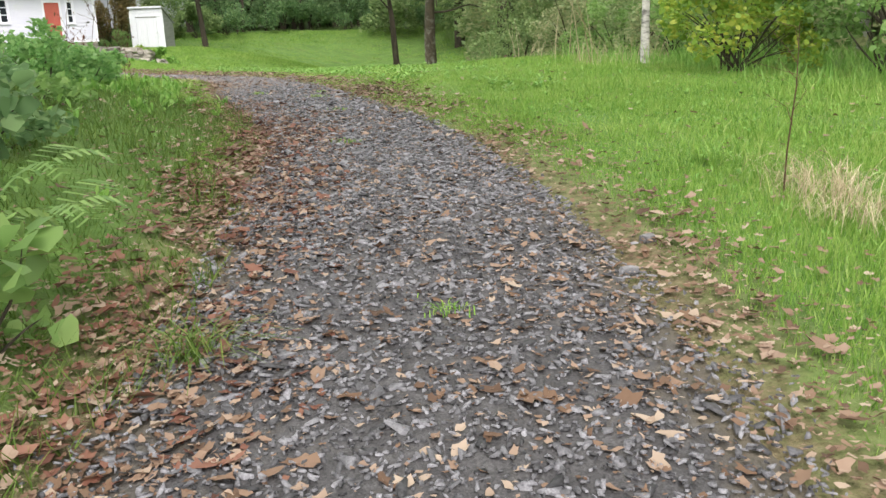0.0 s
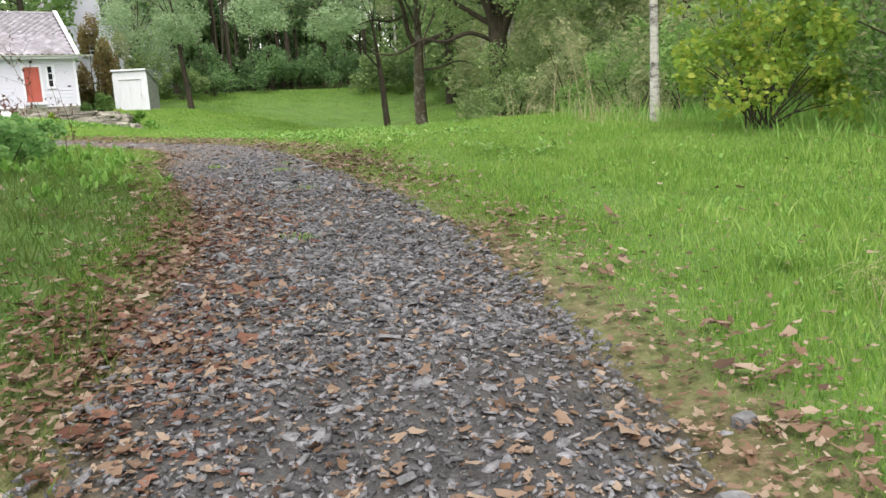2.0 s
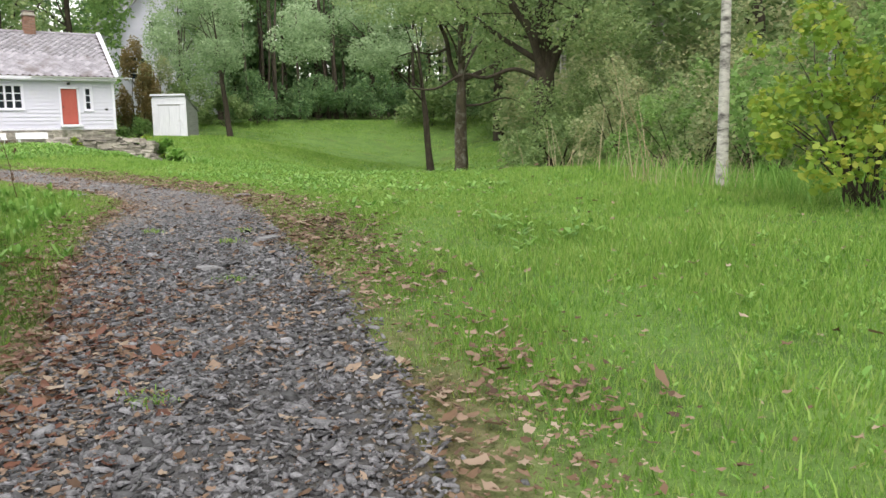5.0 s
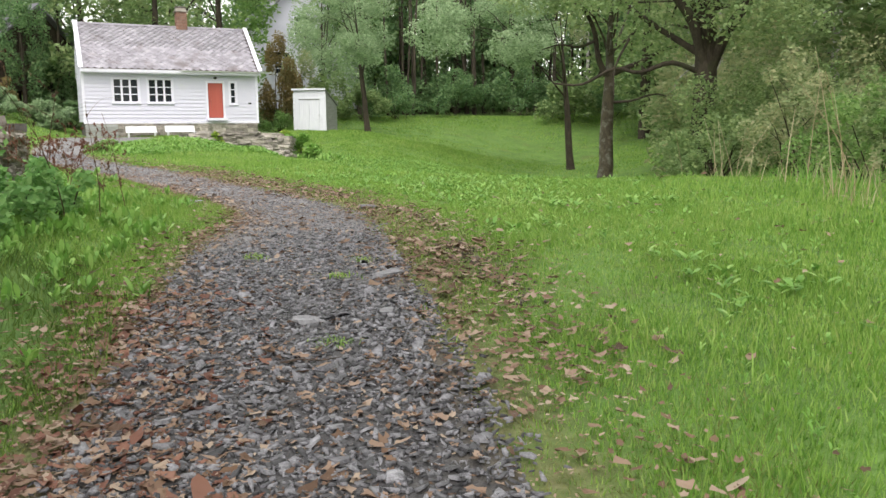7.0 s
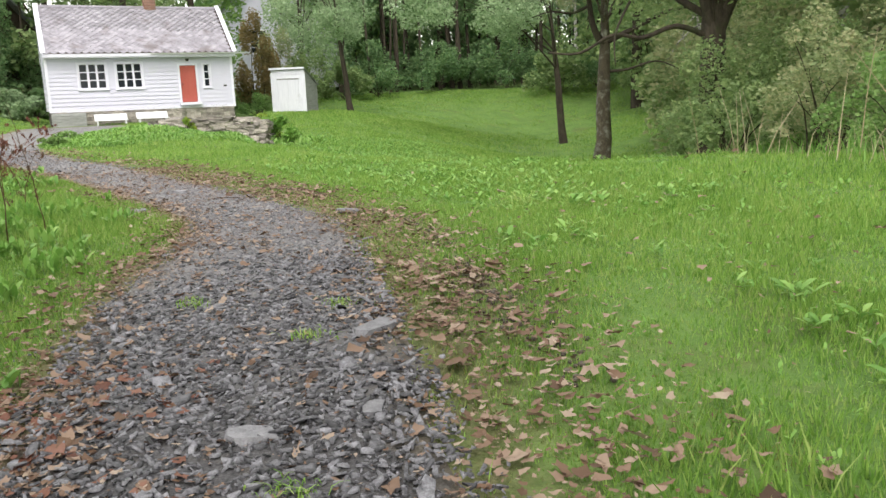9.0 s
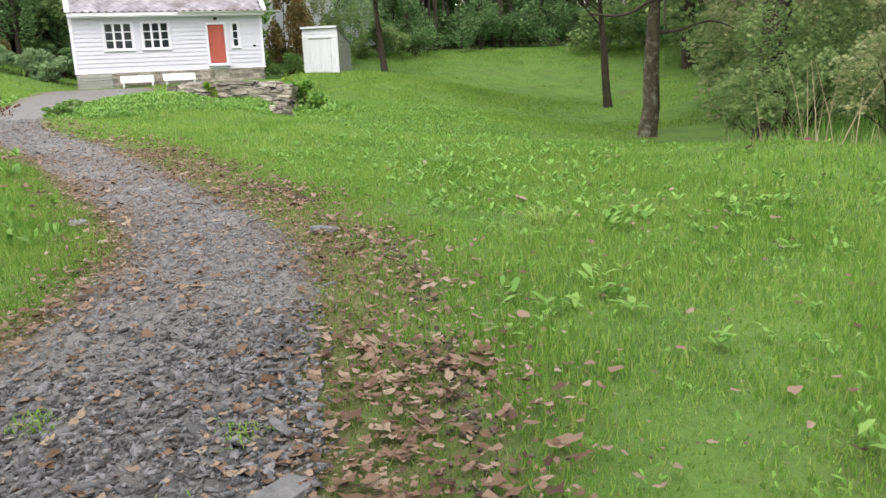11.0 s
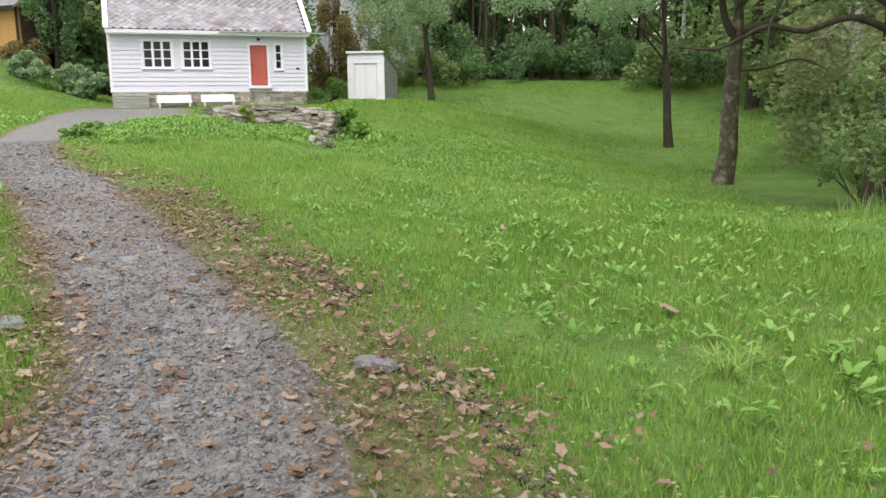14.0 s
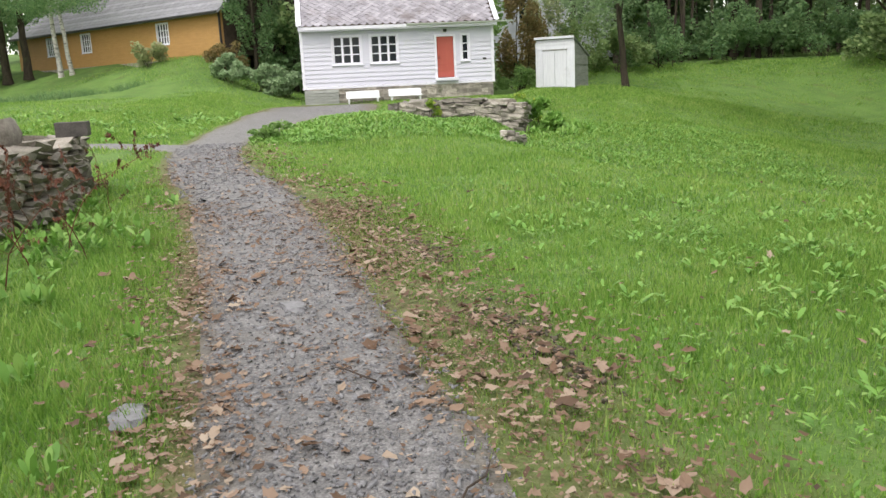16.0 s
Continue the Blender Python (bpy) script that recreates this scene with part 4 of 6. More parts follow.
def tree(name, m, seed, tall, trunk_r, crown, clumps, leaves, size, leaf_mat, bark, label, fork=0.35, limbs=7, lean=(0, 0), group="", low=0.0, spread=1.0, category="tree", clump=(0.2, 0.42)):
    """crown: centre (x, y, z) and half sizes, from the foot. A tapered trunk, limbs to the clumps and an uneven crown."""
    r = np.random.default_rng(seed)
    t = thing(name, m, label, category, group)
    cx, cy, cz, rx, ry, rz = crown
    top = (lean[0] + cx * 0.08, lean[1] + cy * 0.08, tall * 0.86)
    bm = bmesh.new()
    line = [(0, 0, -0.25), (0, 0, 0.12)] + [(top[0] * f + r.normal(0, 0.02) * trunk_r * 5, top[1] * f + r.normal(0, 0.02) * trunk_r * 5, top[2] * f) for f in (0.12, 0.25, 0.4, 0.55, 0.7, 0.85, 1)]
    rad = [trunk_r * k for k in (1.55, 1.2, 1.0, 0.93, 0.8, 0.6, 0.4, 0.22, 0.06)]
    tube(bm, line, rad, 10)
    part("trunk", bm, bark, t, smooth=True)
    cs, ss = [], []
    for i in range(clumps):
        d = r.normal(0, 1, 3); d /= np.linalg.norm(d)
        q = r.uniform(0.35, 1.0) ** 0.6
        c = np.array([cx + d[0] * rx * q, cy + d[1] * ry * q, cz + d[2] * rz * q])
        c[2] = max(c[2], low)
        k = r.uniform(*clump)
        cs.append(c); ss.append((rx * k, ry * k, rz * k * 0.75))
    for i in range(limbs):
        f = r.uniform(fork, 0.85)
        j = int(f * 8)
        start = np.array(line[0]) * 0 + np.array([np.interp(f, [0, 1], [0, top[0]]), np.interp(f, [0, 1], [0, top[1]]), top[2] * f])
        end = np.array(cs[r.integers(len(cs))])
        pts = bent(start, end, r, 0.1)
        w = trunk_r * 0.38 * (1.1 - f)
        bm = bmesh.new()
        tube(bm, pts, [w * q for q in (1, 0.8, 0.6, 0.4, 0.15)], 6)
        for _ in range(2):
            p0 = pts[r.integers(2, 4)]
            tube(bm, bent(p0, np.array(p0) + r.normal(0, 0.25, 3) * np.array([rx, ry, rz]), r, 0.05, 4), [w * 0.35, w * 0.28, w * 0.2, w * 0.06], 5)
        part("limb", bm, bark, t, smooth=True)
    v, fc = leaf_cloud(r, cs, ss, leaves, size)
    fast_mesh("crown", v, fc, leaf_mat, t)
    return t


def at(x, y, turn=0.0, lift=-0.03, scale=1.0):
    return pose(x, y, hz(x, y) + lift, 0, 0, turn) @ Matrix.Diagonal((scale, scale, scale, 1))


# the tree beside the shed, with pale drooping foliage
tree("ornamental_tree", at(8.65, 36.8), 11, 8.5, 0.16, (-0.9, 0, 6.0, 3.2, 2.6, 2.8), 26, 10000, 0.16, "leaf_silver", "bark", "slender tree with pale drooping foliage and dark trunk", low=3.9, fork=0.33, limbs=9, lean=(-0.6, 0), clump=(0.18, 0.34))
tree("ornamental_tree", at(7.0, 45.5), 16, 10.5, 0.16, (1.1, 0, 5.6, 3.0, 2.6, 4.8), 30, 11000, 0.17, "leaf_silver", "bark", "slender pale-leaved tree before the tall house", fork=0.33, limbs=9)
# thin dark trunk in the hollow
tree("ornamental_tree", at(18.6, 30.6), 12, 9.5, 0.19, (-5.2, -2.5, 6.9, 3.6, 3.4, 3.0), 30, 14000, 0.15, "leaf_silver", "bark", "slim dark-stemmed tree with pale hanging leaves", fork=0.45, limbs=9, lean=(-0.4, 0), low=5.7, clump=(0.16, 0.32))
# lichen-grown trunk with arching limbs
ot = tree("fruit_tree", at(14.6, 18.0), 13, 9.5, 0.27, (-0.2, 0.5, 7.9, 4.2, 3.6, 2.2), 26, 13000, 0.13, "leaf_oak", "lichen_bark", "old mossy tree with arching bare lower limbs", lean=(0.25, 0), fork=0.55, limbs=8, low=6.2, clump=(0.18, 0.34))
r = np.random.default_rng(14)
for pts, w in (([(0, 0, 4.3), (-0.35, -0.1, 4.9), (-0.6, -0.2, 5.9), (-1.2, -0.3, 6.7), (-2.2, -0.4, 7.0)], 0.13), ([(-0.5, -0.15, 5.5), (-1.2, -0.3, 5.25), (-2.0, -0.4, 5.3), (-2.7, -0.5, 5.1)], 0.06),
               ([(0.05, 0, 4.25), (1.1, -0.3, 4.7), (2.4, -0.7, 5.3), (3.8, -1.2, 5.2)], 0.12), ([(0.05, 0, 3.3), (0.9, -0.2, 3.35), (1.9, -0.4, 3.6), (2.7, -0.6, 3.3)], 0.06)):
    bm, pts = bmesh.new(), eased(pts)
    tube(bm, pts, [w * (1 - 0.75 * i / (len(pts) - 1)) for i in range(len(pts))], 7)
    part("limb", bm, "bark", ot, smooth=True)
# broad oak
ok = tree("oak_tree", at(13.9, 10.2), 15, 12.5, 0.36, (0.8, 1.5, 7.6, 5.2, 5.0, 4.2), 36, 22000, 0.14, "leaf_oak", "bark", "broad old oak with dark spreading limbs", fork=0.32, limbs=12, clump=(0.16, 0.3))
for pts, w in (([(0, 0, 3.5), (-0.9, 0.2, 3.85), (-1.7, 0.5, 3.6), (-2.4, 0.7, 3.7), (-3.1, 1.2, 3.3), (-3.8, 1.6, 3.35)], 0.08), ([(0, 0, 3.4), (0.45, -0.2, 4.6), (1.2, -0.5, 5.9), (1.6, -0.9, 7.5)], 0.2), ([(0, 0, 3.7), (-0.5, -0.1, 4.9), (-1.3, 0.1, 6.1), (-1.5, 0.4, 7.6)], 0.19), ([(-2.0, 0.6, 4.5), (-2.5, 0.4, 3.7), (-2.6, 0.2, 2.9)], 0.04)):
    bm, pts = bmesh.new(), eased(pts)
    tube(bm, pts, [w * (1 - 0.7 * i / (len(pts) - 1)) for i in range(len(pts))], 7)
    part("limb", bm, "bark", ok, smooth=True)
v, fc = leaf_cloud(r, [(1.6, -0.8, 2.6), (2.4, -1.2, 2.2), (-1.0, -0.6, 1.5), (0.7, -0.8, 1.4), (-0.3, -1.0, 2.1), (0.5, -1.0, 2.7), (-0.7, -0.9, 2.9), (1.2, -0.9, 3.4)], [(0.85, 0.7, 0.6)] * 8, 6500, 0.11)
fast_mesh("lower_foliage", v, fc, "leaf_oak", ok)
# birches
tree("birch_tree", at(8.95, -2.95), 21, 11, 0.072, (0.6, 0.6, 7.8, 2.2, 2.2, 3.0), 20, 7000, 0.09, "leaf_birch", "birch_bark", "white-barked birch with thin yellowing leaves", fork=0.5, limbs=8)
tree("birch_tree", at(26.8, 47.2), 23, 11, 0.15, (0, 0, 8, 2.2, 2.2, 3.2), 18, 4000, 0.12, "leaf_birch", "birch_bark", "white-barked birch at the wood edge", fork=0.5, limbs=6)
tree("birch_tree", at(16.8, 2.2), 24, 12, 0.11, (0, 0, 8, 2.0, 2.0, 3.5), 18, 5000, 0.1, "leaf_birch", "birch_bark", "thin pale birch among shrubs", fork=0.5, limbs=6)
# trees on the slope below the ochre house
tree("birch_tree", at(-24.0, 46.7), 25, 10, 0.15, (3.0, -3.0, 4.9, 4.2, 3.0, 1.9), 26, 11000, 0.13, "leaf_dark", "birch_bark", "twin-stemmed birch on the grassy slope", fork=0.4, limbs=7, lean=(-0.5, 0))
tree("birch_tree", at(-23.4, 46.9), 26, 10, 0.13, (0.6, -0.5, 6.6, 2.2, 2.0, 2.8), 14, 4000, 0.13, "leaf_dark", "birch_bark", "twin-stemmed birch on the grassy slope", fork=0.4, limbs=6, lean=(-0.8, 0))
for i, (x, y, s) in enumerate(((-28.1, 50.2, 0.24), (-29.8, 50.6, 0.26), (-31.6, 51.6, 0.22))):
    tree("garden_tree", at(x, y), 30 + i, 11, s, (0.5, -2, 6.2, 4.4, 4, 3.2), 26, 9000, 0.17, "leaf_dark", "bark", "dark-stemmed tree on the grassy slope", fork=0.45, limbs=7, group="trees on the slope")


for i, (x, y, h) in enumerate(((-10.6, 42.6, 9.0), (-9.0, 45.0, 10.5), (-11.6, 45.5, 11.0))):
    tree("garden_tree", at(x, y), 34 + i, h, 0.13, (0, 0, h * 0.5, 1.5, 1.5, h * 0.45), 34, 7000, 0.17, "leaf_dark", "bark", "dense dark green tree beside the ochre gable", fork=0.25, limbs=8, group="trees beside the ochre house", low=0.8, clump=(0.2, 0.36))


# ---- shrubs ----
def shrub(name, m, seed, w, d, h, leaves, size, mat, label, stems=12, clumps=14, droop=0.1, category="shrub", narrow=0.6, group="", full=False, loose=False):
    r = np.random.default_rng(seed)
    t = thing(name, m, label, category, group)
    cs, ss = [], []
    for i in range(clumps):
        a, q = r.uniform(0, 2 * math.pi), r.uniform(0, 0.85) ** 0.5
        z = h * r.uniform(0.25, 0.95) * (1.1 - 0.5 * q)
        k = r.uniform(0.09, 0.22) if loose else r.uniform(0.2, 0.36)
        z *= r.uniform(0.75, 1.3) if loose else 1.0
        cs.append((w * q * math.cos(a), d * q * math.sin(a), z)); ss.append((w * k, d * k, h * k * 0.62))
    for i in range(stems):
        bm = bmesh.new()
        e = np.array(cs[i % clumps])
        foot = (r.normal(0, 0.1 * w), r.normal(0, 0.1 * d), -0.1)
        wd = 0.008 + 0.004 * h
        tube(bm, bent(foot, e, r, 0.08, 5, 0.05), [wd, wd * 0.85, wd * 0.65, wd * 0.45, wd * 0.15], 5)
        part("stem", bm, "bark", t, smooth=True)
    v, f = leaf_cloud(r, cs, ss, leaves, size, droop, narrow, full)
    fast_mesh("foliage", v, f, mat, t)
    return t


shrub("hazel_bush", at(8.75, -5.35), 41, 1.3, 1.3, 2.3, 4400, 0.085, "leaf_bright", "yellow-green leafy hazel bush at the lawn edge", 24, 48, narrow=0.8, full=True, loose=True)
shrub("hazel_bush", at(10.2, -7.2), 42, 1.9, 1.8, 3.4, 6500, 0.085, "leaf_green", "green leafy bush at the lawn edge", 24, 48, narrow=0.75, full=True, loose=True)
shrub("hazel_bush", at(10.6, -10.0), 43, 2.0, 1.8, 3.2, 5000, 0.13, "leaf_green", "green leafy bush at the lawn edge", 14, 20, narrow=0.7)
shrub("hazel_bush", at(11.9, -2.4), 44, 1.9, 1.8, 3.4, 5200, 0.12, "leaf_green", "green leafy bush under the birch", 14, 20)
for i, (x, y, w, h, mt) in enumerate(((12.9, 2.6, 1.7, 2.4, "leaf_green"), (13.4, 5.4, 1.5, 2.2, "leaf_birch"), (12.9, 0.4, 1.6, 2.8, "leaf_birch"), (14.6, 4.4, 1.8, 2.6, "leaf_oak"), (16.0, 7.2, 2.0, 3.2, "leaf_birch"), (12.6, 7.4, 1.2, 1.8, "leaf_oak"), (17.4, 10.5, 2.2, 3.0, "leaf_oak"), (14.8, -0.6, 1.9, 3.4, "leaf_birch"), (15.6, 13.0, 1.3, 2.0, "leaf_oak"),
                                     (18.2, 3.4, 2.4, 4.0, "leaf_birch"), (20.5, 8.5, 2.6, 4.5, "leaf_birch"), (17.5, -4.0, 2.4, 4.0, "leaf_green"), (14.0, -7.5, 2.2, 4.0, "leaf_green"), (21.5, 14.0, 2.4, 4.0, "leaf_oak"), (24.5, 20.5, 2.6, 3.6, "leaf_oak"))):
    shrub("thicket_bush", at(x, y), 50 + i, w, w, h * 1.2, 4200, 0.1 if x < 17 else 0.14, mt, "tangled green bush at the edge of the wood", 14, 40, group="wood edge bushes", loose=True)
for i, (x, y, w, h, mt) in enumerate(((12.2, 46.5, 2.6, 4.2, "leaf_dark"), (9.6, 44.5, 1.7, 2.6, "leaf_oak"), (17.0, 49.0, 2.6, 3.4, "leaf_dark"), (22.5, 49.5, 2.8, 3.6, "leaf_dark"), (28, 46, 3.0, 4.0, "leaf_dark"), (31, 39, 3.0, 4.0, "leaf_oak"), (28, 30, 2.8, 4.0, "leaf_oak"))):
    shrub("dark_bush", at(x, y), 70 + i, w, w, h, 3600, 0.2, mt, "dark leafy bush at the edge of the wood", 10, 16, group="bushes behind the lawn")
shrub("orange_bush", at(3.9, 39.6), 81, 1.2, 1.2, 5.4, 7000, 0.14, "leaf_autumn", "tall bush turning orange-brown behind the house", 12, 18)
shrub("orange_bush", at(5.1, 41.2), 98, 1.5, 1.3, 4.8, 6500, 0.14, "leaf_birch", "tall yellowing bush behind the shed", 12, 18)
shrub("green_bush", at(7.2, 42.0), 99, 1.5, 1.2, 3.8, 5000, 0.14, "leaf_oak", "olive green bush behind the shed", 10, 16)
shrub("green_bush", at(3.6, 37.4), 82, 0.9, 0.9, 1.6, 2600, 0.1, "leaf_green", "low green bush between house and shed", 8, 12)
for i, (x, y, w, h) in enumerate(((-8.0, 38.6, 1.1, 1.5), (-9.5, 38.6, 1.2, 1.7), (-10.9, 38.3, 1.1, 1.4))):
    shrub("leafy_plant", at(x, y), 84 + i, w, 1.0, h, 3000, 0.17, "leaf_silver", "broad-leaved grey-green bush below the slope", 10, 14, narrow=0.8, group="bushes beside the house")
shrub("low_bush", at(-16.4, 41.8), 88, 1.3, 1.0, 1.6, 2200, 0.14, "leaf_birch", "small round yellowing bush on the slope", 8, 12)
shrub("brown_bush", at(-11.4, 40.6), 89, 1.2, 1.0, 1.9, 2600, 0.14, "leaf_autumn", "brownish bush at the house corner", 8, 12)
shrub("low_shrub", at(-2.25, 14.4), 90, 0.55, 0.4, 0.42, 700, 0.09, "leaf_green", "small dark green shrub beside the track", 6, 8)
shrub("leafy_clump", at(3.75, 21.6), 91, 0.9, 0.8, 0.95, 900, 0.2, "weed", "broad-leaved green plant by the tumbled stones", 8, 10, narrow=0.75)
shrub("yellow_bush", at(3.3, 23.4), 92, 0.65, 0.5, 1.1, 1300, 0.1, "leaf_bright", "yellow-green low bush behind the wall end", 6, 9)
shrub("leafy_clump", at(0.6, 21.2), 93, 0.35, 0.3, 0.55, 260, 0.12, "leaf_bright", "small yellow-green plant on the stone wall", 5, 6)

# low growth that closes the wood edge, built once and then copied
LOW = [shrub("understorey_bush", at(15.0, 52.5), 95, 2.6, 2.2, 3.4, 2200, 0.3, "leaf_dark", "dense dark understorey bush in the wood", 8, 18, group="understorey of the wood"),
       shrub("understorey_bush", at(24.5, 45), 96, 2.6, 2.2, 3.6, 2200, 0.3, "leaf_oak", "dense olive understorey bush in the wood", 8, 18, group="understorey of the wood"),
       shrub("understorey_bush", at(21.5, 5.5), 97, 2.6, 2.2, 3.8, 2200, 0.26, "leaf_birch", "dense yellowing understorey bush in the wood", 8, 18, group="understorey of the wood")]
rl = np.random.default_rng(66)
for x, y, k in [(5 + 2.6 * i, 58 + 2 * math.sin(i), 0) for i in range(11)] + [(33 + 2 * math.sin(i), 56 - 3.2 * i, i % 2) for i in range(11)] + [(28 - 0.8 * i + 1.5 * math.sin(2 * i), 22 - 3.3 * i, 2 if i % 3 else 1) for i in range(12)] + [(-4 - 4 * i, 58 + i, i % 2) for i in range(10)] + [(-9 + 3.2 * i, 45 + math.sin(i * 2), i % 2) for i in range(4)] + [(-34 - 2 * i, 52 - 3 * i, 0) for i in range(6)] + [(2 + 3.4 * i, 66 + 3 * math.sin(i * 1.7), i % 2) for i in range(12)] + [(39 + 2 * math.sin(i), 58 - 4.2 * i, i % 2) for i in range(12)] + [(19.3, 16.5, 1), (22.5, 24.5, 1), (26.5, 33, 1), (20, 51.5, 0), (25.5, 51, 0)]:
    copy_thing(LOW[k], pose(x, y, hz(x, y) - 0.1, 0, 0, rl.uniform(0, 360)) @ Matrix.Diagonal((1, 1, rl.uniform(0.8, 1.4) * (2.1 if y > 62 or x > 36.5 else 1.0), 1)))
# tree that hangs over the bank
oh = tree("overhanging_tree", at(-5.2, -6.4), 17, 10.5, 0.26, (2.8, -2.8, 7.0, 5.6, 6.0, 2.7), 50, 28000, 0.13, "leaf_green", "bark", "leafy tree hanging over the bank and the path", fork=0.35, limbs=10, low=4.0, clump=(0.14, 0.28))
rh = np.random.default_rng(18)
twig_line = [(3.6, 2.4, 5.2), (5.0, 3.0, 4.4), (5.9, 3.3, 3.3), (6.3, 3.4, 2.45)]
part("limb", tube(bmesh.new(), twig_line, [0.03, 0.02, 0.012, 0.003], 6), "bark", oh, smooth=True)
v, fc = leaf_cloud(rh, [(6.3, 3.4, 2.35), (6.2, 3.38, 2.7), (5.9, 3.3, 3.2), (5.4, 3.1, 3.9)], [(0.14, 0.14, 0.2)] * 4, 110, 0.1, 0.6, 0.7)
fast_mesh("hanging_foliage", v, fc, "leaf_green", oh)

# ---- woods around: a few trees built once, then copied ----
WOOD = [
    tree("wood_tree", at(6.0, 62), 101, 17, 0.28, (0, 0, 8.2, 4.6, 4.6, 7.6), 46, 5000, 0.4, "leaf_green", "bark", "tall leafy tree in the wood", fork=0.3, limbs=6, low=0.7, clump=(0.14, 0.3), group="woodland trees"),
    tree("wood_tree", at(14.5, 55), 102, 18, 0.26, (0, 0, 9.2, 3.8, 3.8, 8.2), 46, 5000, 0.39, "leaf_dark", "bark", "tall dark tree in the wood", fork=0.3, limbs=6, low=0.7, clump=(0.14, 0.3), group="woodland trees"),
    tree("wood_tree", at(-8.0, 47), 103, 15, 0.3, (0, 0, 7.2, 4.8, 4.6, 6.6), 46, 5400, 0.36, "leaf_oak", "bark", "broad leafy tree behind the house", fork=0.3, limbs=6, low=0.7, clump=(0.14, 0.3), group="woodland trees"),
    tree("wood_tree", at(24.0, 5.0), 104, 14, 0.2, (0, 0, 6.6, 3.6, 3.6, 6.4), 46, 5600, 0.28, "leaf_birch", "birch_bark", "thin tree with brownish autumn leaves", fork=0.3, limbs=6, low=0.7, clump=(0.14, 0.3), group="woodland trees"),
]
r = np.random.default_rng(77)
spots = [(13, 70, 1), (20, 72, 0), (28, 72, 1), (36, 64, 1), (42, 52, 0), (44, 38, 1), (46, 22, 0), (46, 6, 1), (40, -8, 0), (36, -18, 1), (26, -19, 2), (20, -20, 1), (-16, 66, 1), (-26, 70, 0), (-4, 72, 0), (4, 76, 1), (-52, 52, 1), (-50, 36, 0), (-48, 66, 1), (-36, 70, 1), (10.2, 57, 0), (30.5, 43, 0), (26.5, 37.5, 2), (25, 27, 3), (23.2, 16.5, 3), (19.5, 0.5, 3), (17.2, -10, 0), (-3.5, 46.5, 2), (0.5, 47.5, 0), (-13.5, 56, 1), (-20, 60, 0), (-28, 58, 2), (-35, 50, 1), (10.5, 52, 1), (12.5, 60, 0), (18.5, 54, 1), (20.5, 60, 1), (23.5, 55, 1), (27, 58, 0), (28.5, 51, 1), (32, 54, 0), (33.5, 46, 1),
         (35, 40, 0), (31.5, 35, 2), (34.5, 30, 1), (29.5, 25, 2), (33, 20, 0), (27, 17, 3), (31, 12, 3), (27.5, 9, 3), (24.5, 12.5, 2), (22.5, 1, 3), (26.5, 2, 0), (21, -3, 3), (24, -6.5, 0), (18.5, -7.5, 2), (21, -12, 1), (16, -12.5, 2), (15.5, -16, 0), (36, 4, 1),
         (38, 14, 1), (38, 25, 1), (0, 66, 1), (-8, 64, 0), (16, 66, 0), (25, 66, 1), (-42, 60, 0), (-44, 46, 1), (-38, 38, 2), (20, 20, 3), (-16.5, 52.5, 2), (33, -4, 1), (30, -13, 0), (9, 66, 2), (14.3, -4.8, 3)]
for x, y, k in spots:
    copy_thing(WOOD[k], pose(x, y, hz(x, y) - 0.1, 0, 0, r.uniform(0, 360)) @ Matrix.Diagonal((*[r.uniform(0.85, 1.15)] * 2, r.uniform(0.85, 1.2), 1)))
# bare stems standing close in the dark wood
bm = bmesh.new()
tube(bm, [(0, 0, -0.2), (0.05, 0, 2), (0.0, 0.1, 5), (0.1, 0, 10)], [0.13, 0.11, 0.09, 0.05], 7)
stem0 = thing("slender_tree", at(16.2, 51), "bare dark stem of a young tree", "tree", "bare stems in the wood")
part("trunk", bm, "bark", stem0, smooth=True)
for i in range(34):
    x, y = r.uniform(12, 32), r.uniform(50, 57)
    copy_thing(stem0, pose(x, y, hz(x, y), r.normal(0, 2), r.normal(0, 2), r.uniform(0, 360)) @ Matrix.Diagonal((*[r.uniform(0.7, 1.4)] * 2, 1, 1)))


# ---- grass ----
def clear_of_track(x, y, margin=0.0):
    a, _, h = off_line(x, y, TRACK)
    b, _, k = off_line(x, y, BRANCH)
    return (a > h + margin) & (b > k + margin)


def in_house(x, y):
    u, v = (x - HX) * 0.978 + (y - HY) * 0.208, (y - HY) * 0.978 - (x - HX) * 0.208
    return (u > -4.4) & (u < 4.5) & (v > -0.4) & (v < 6)


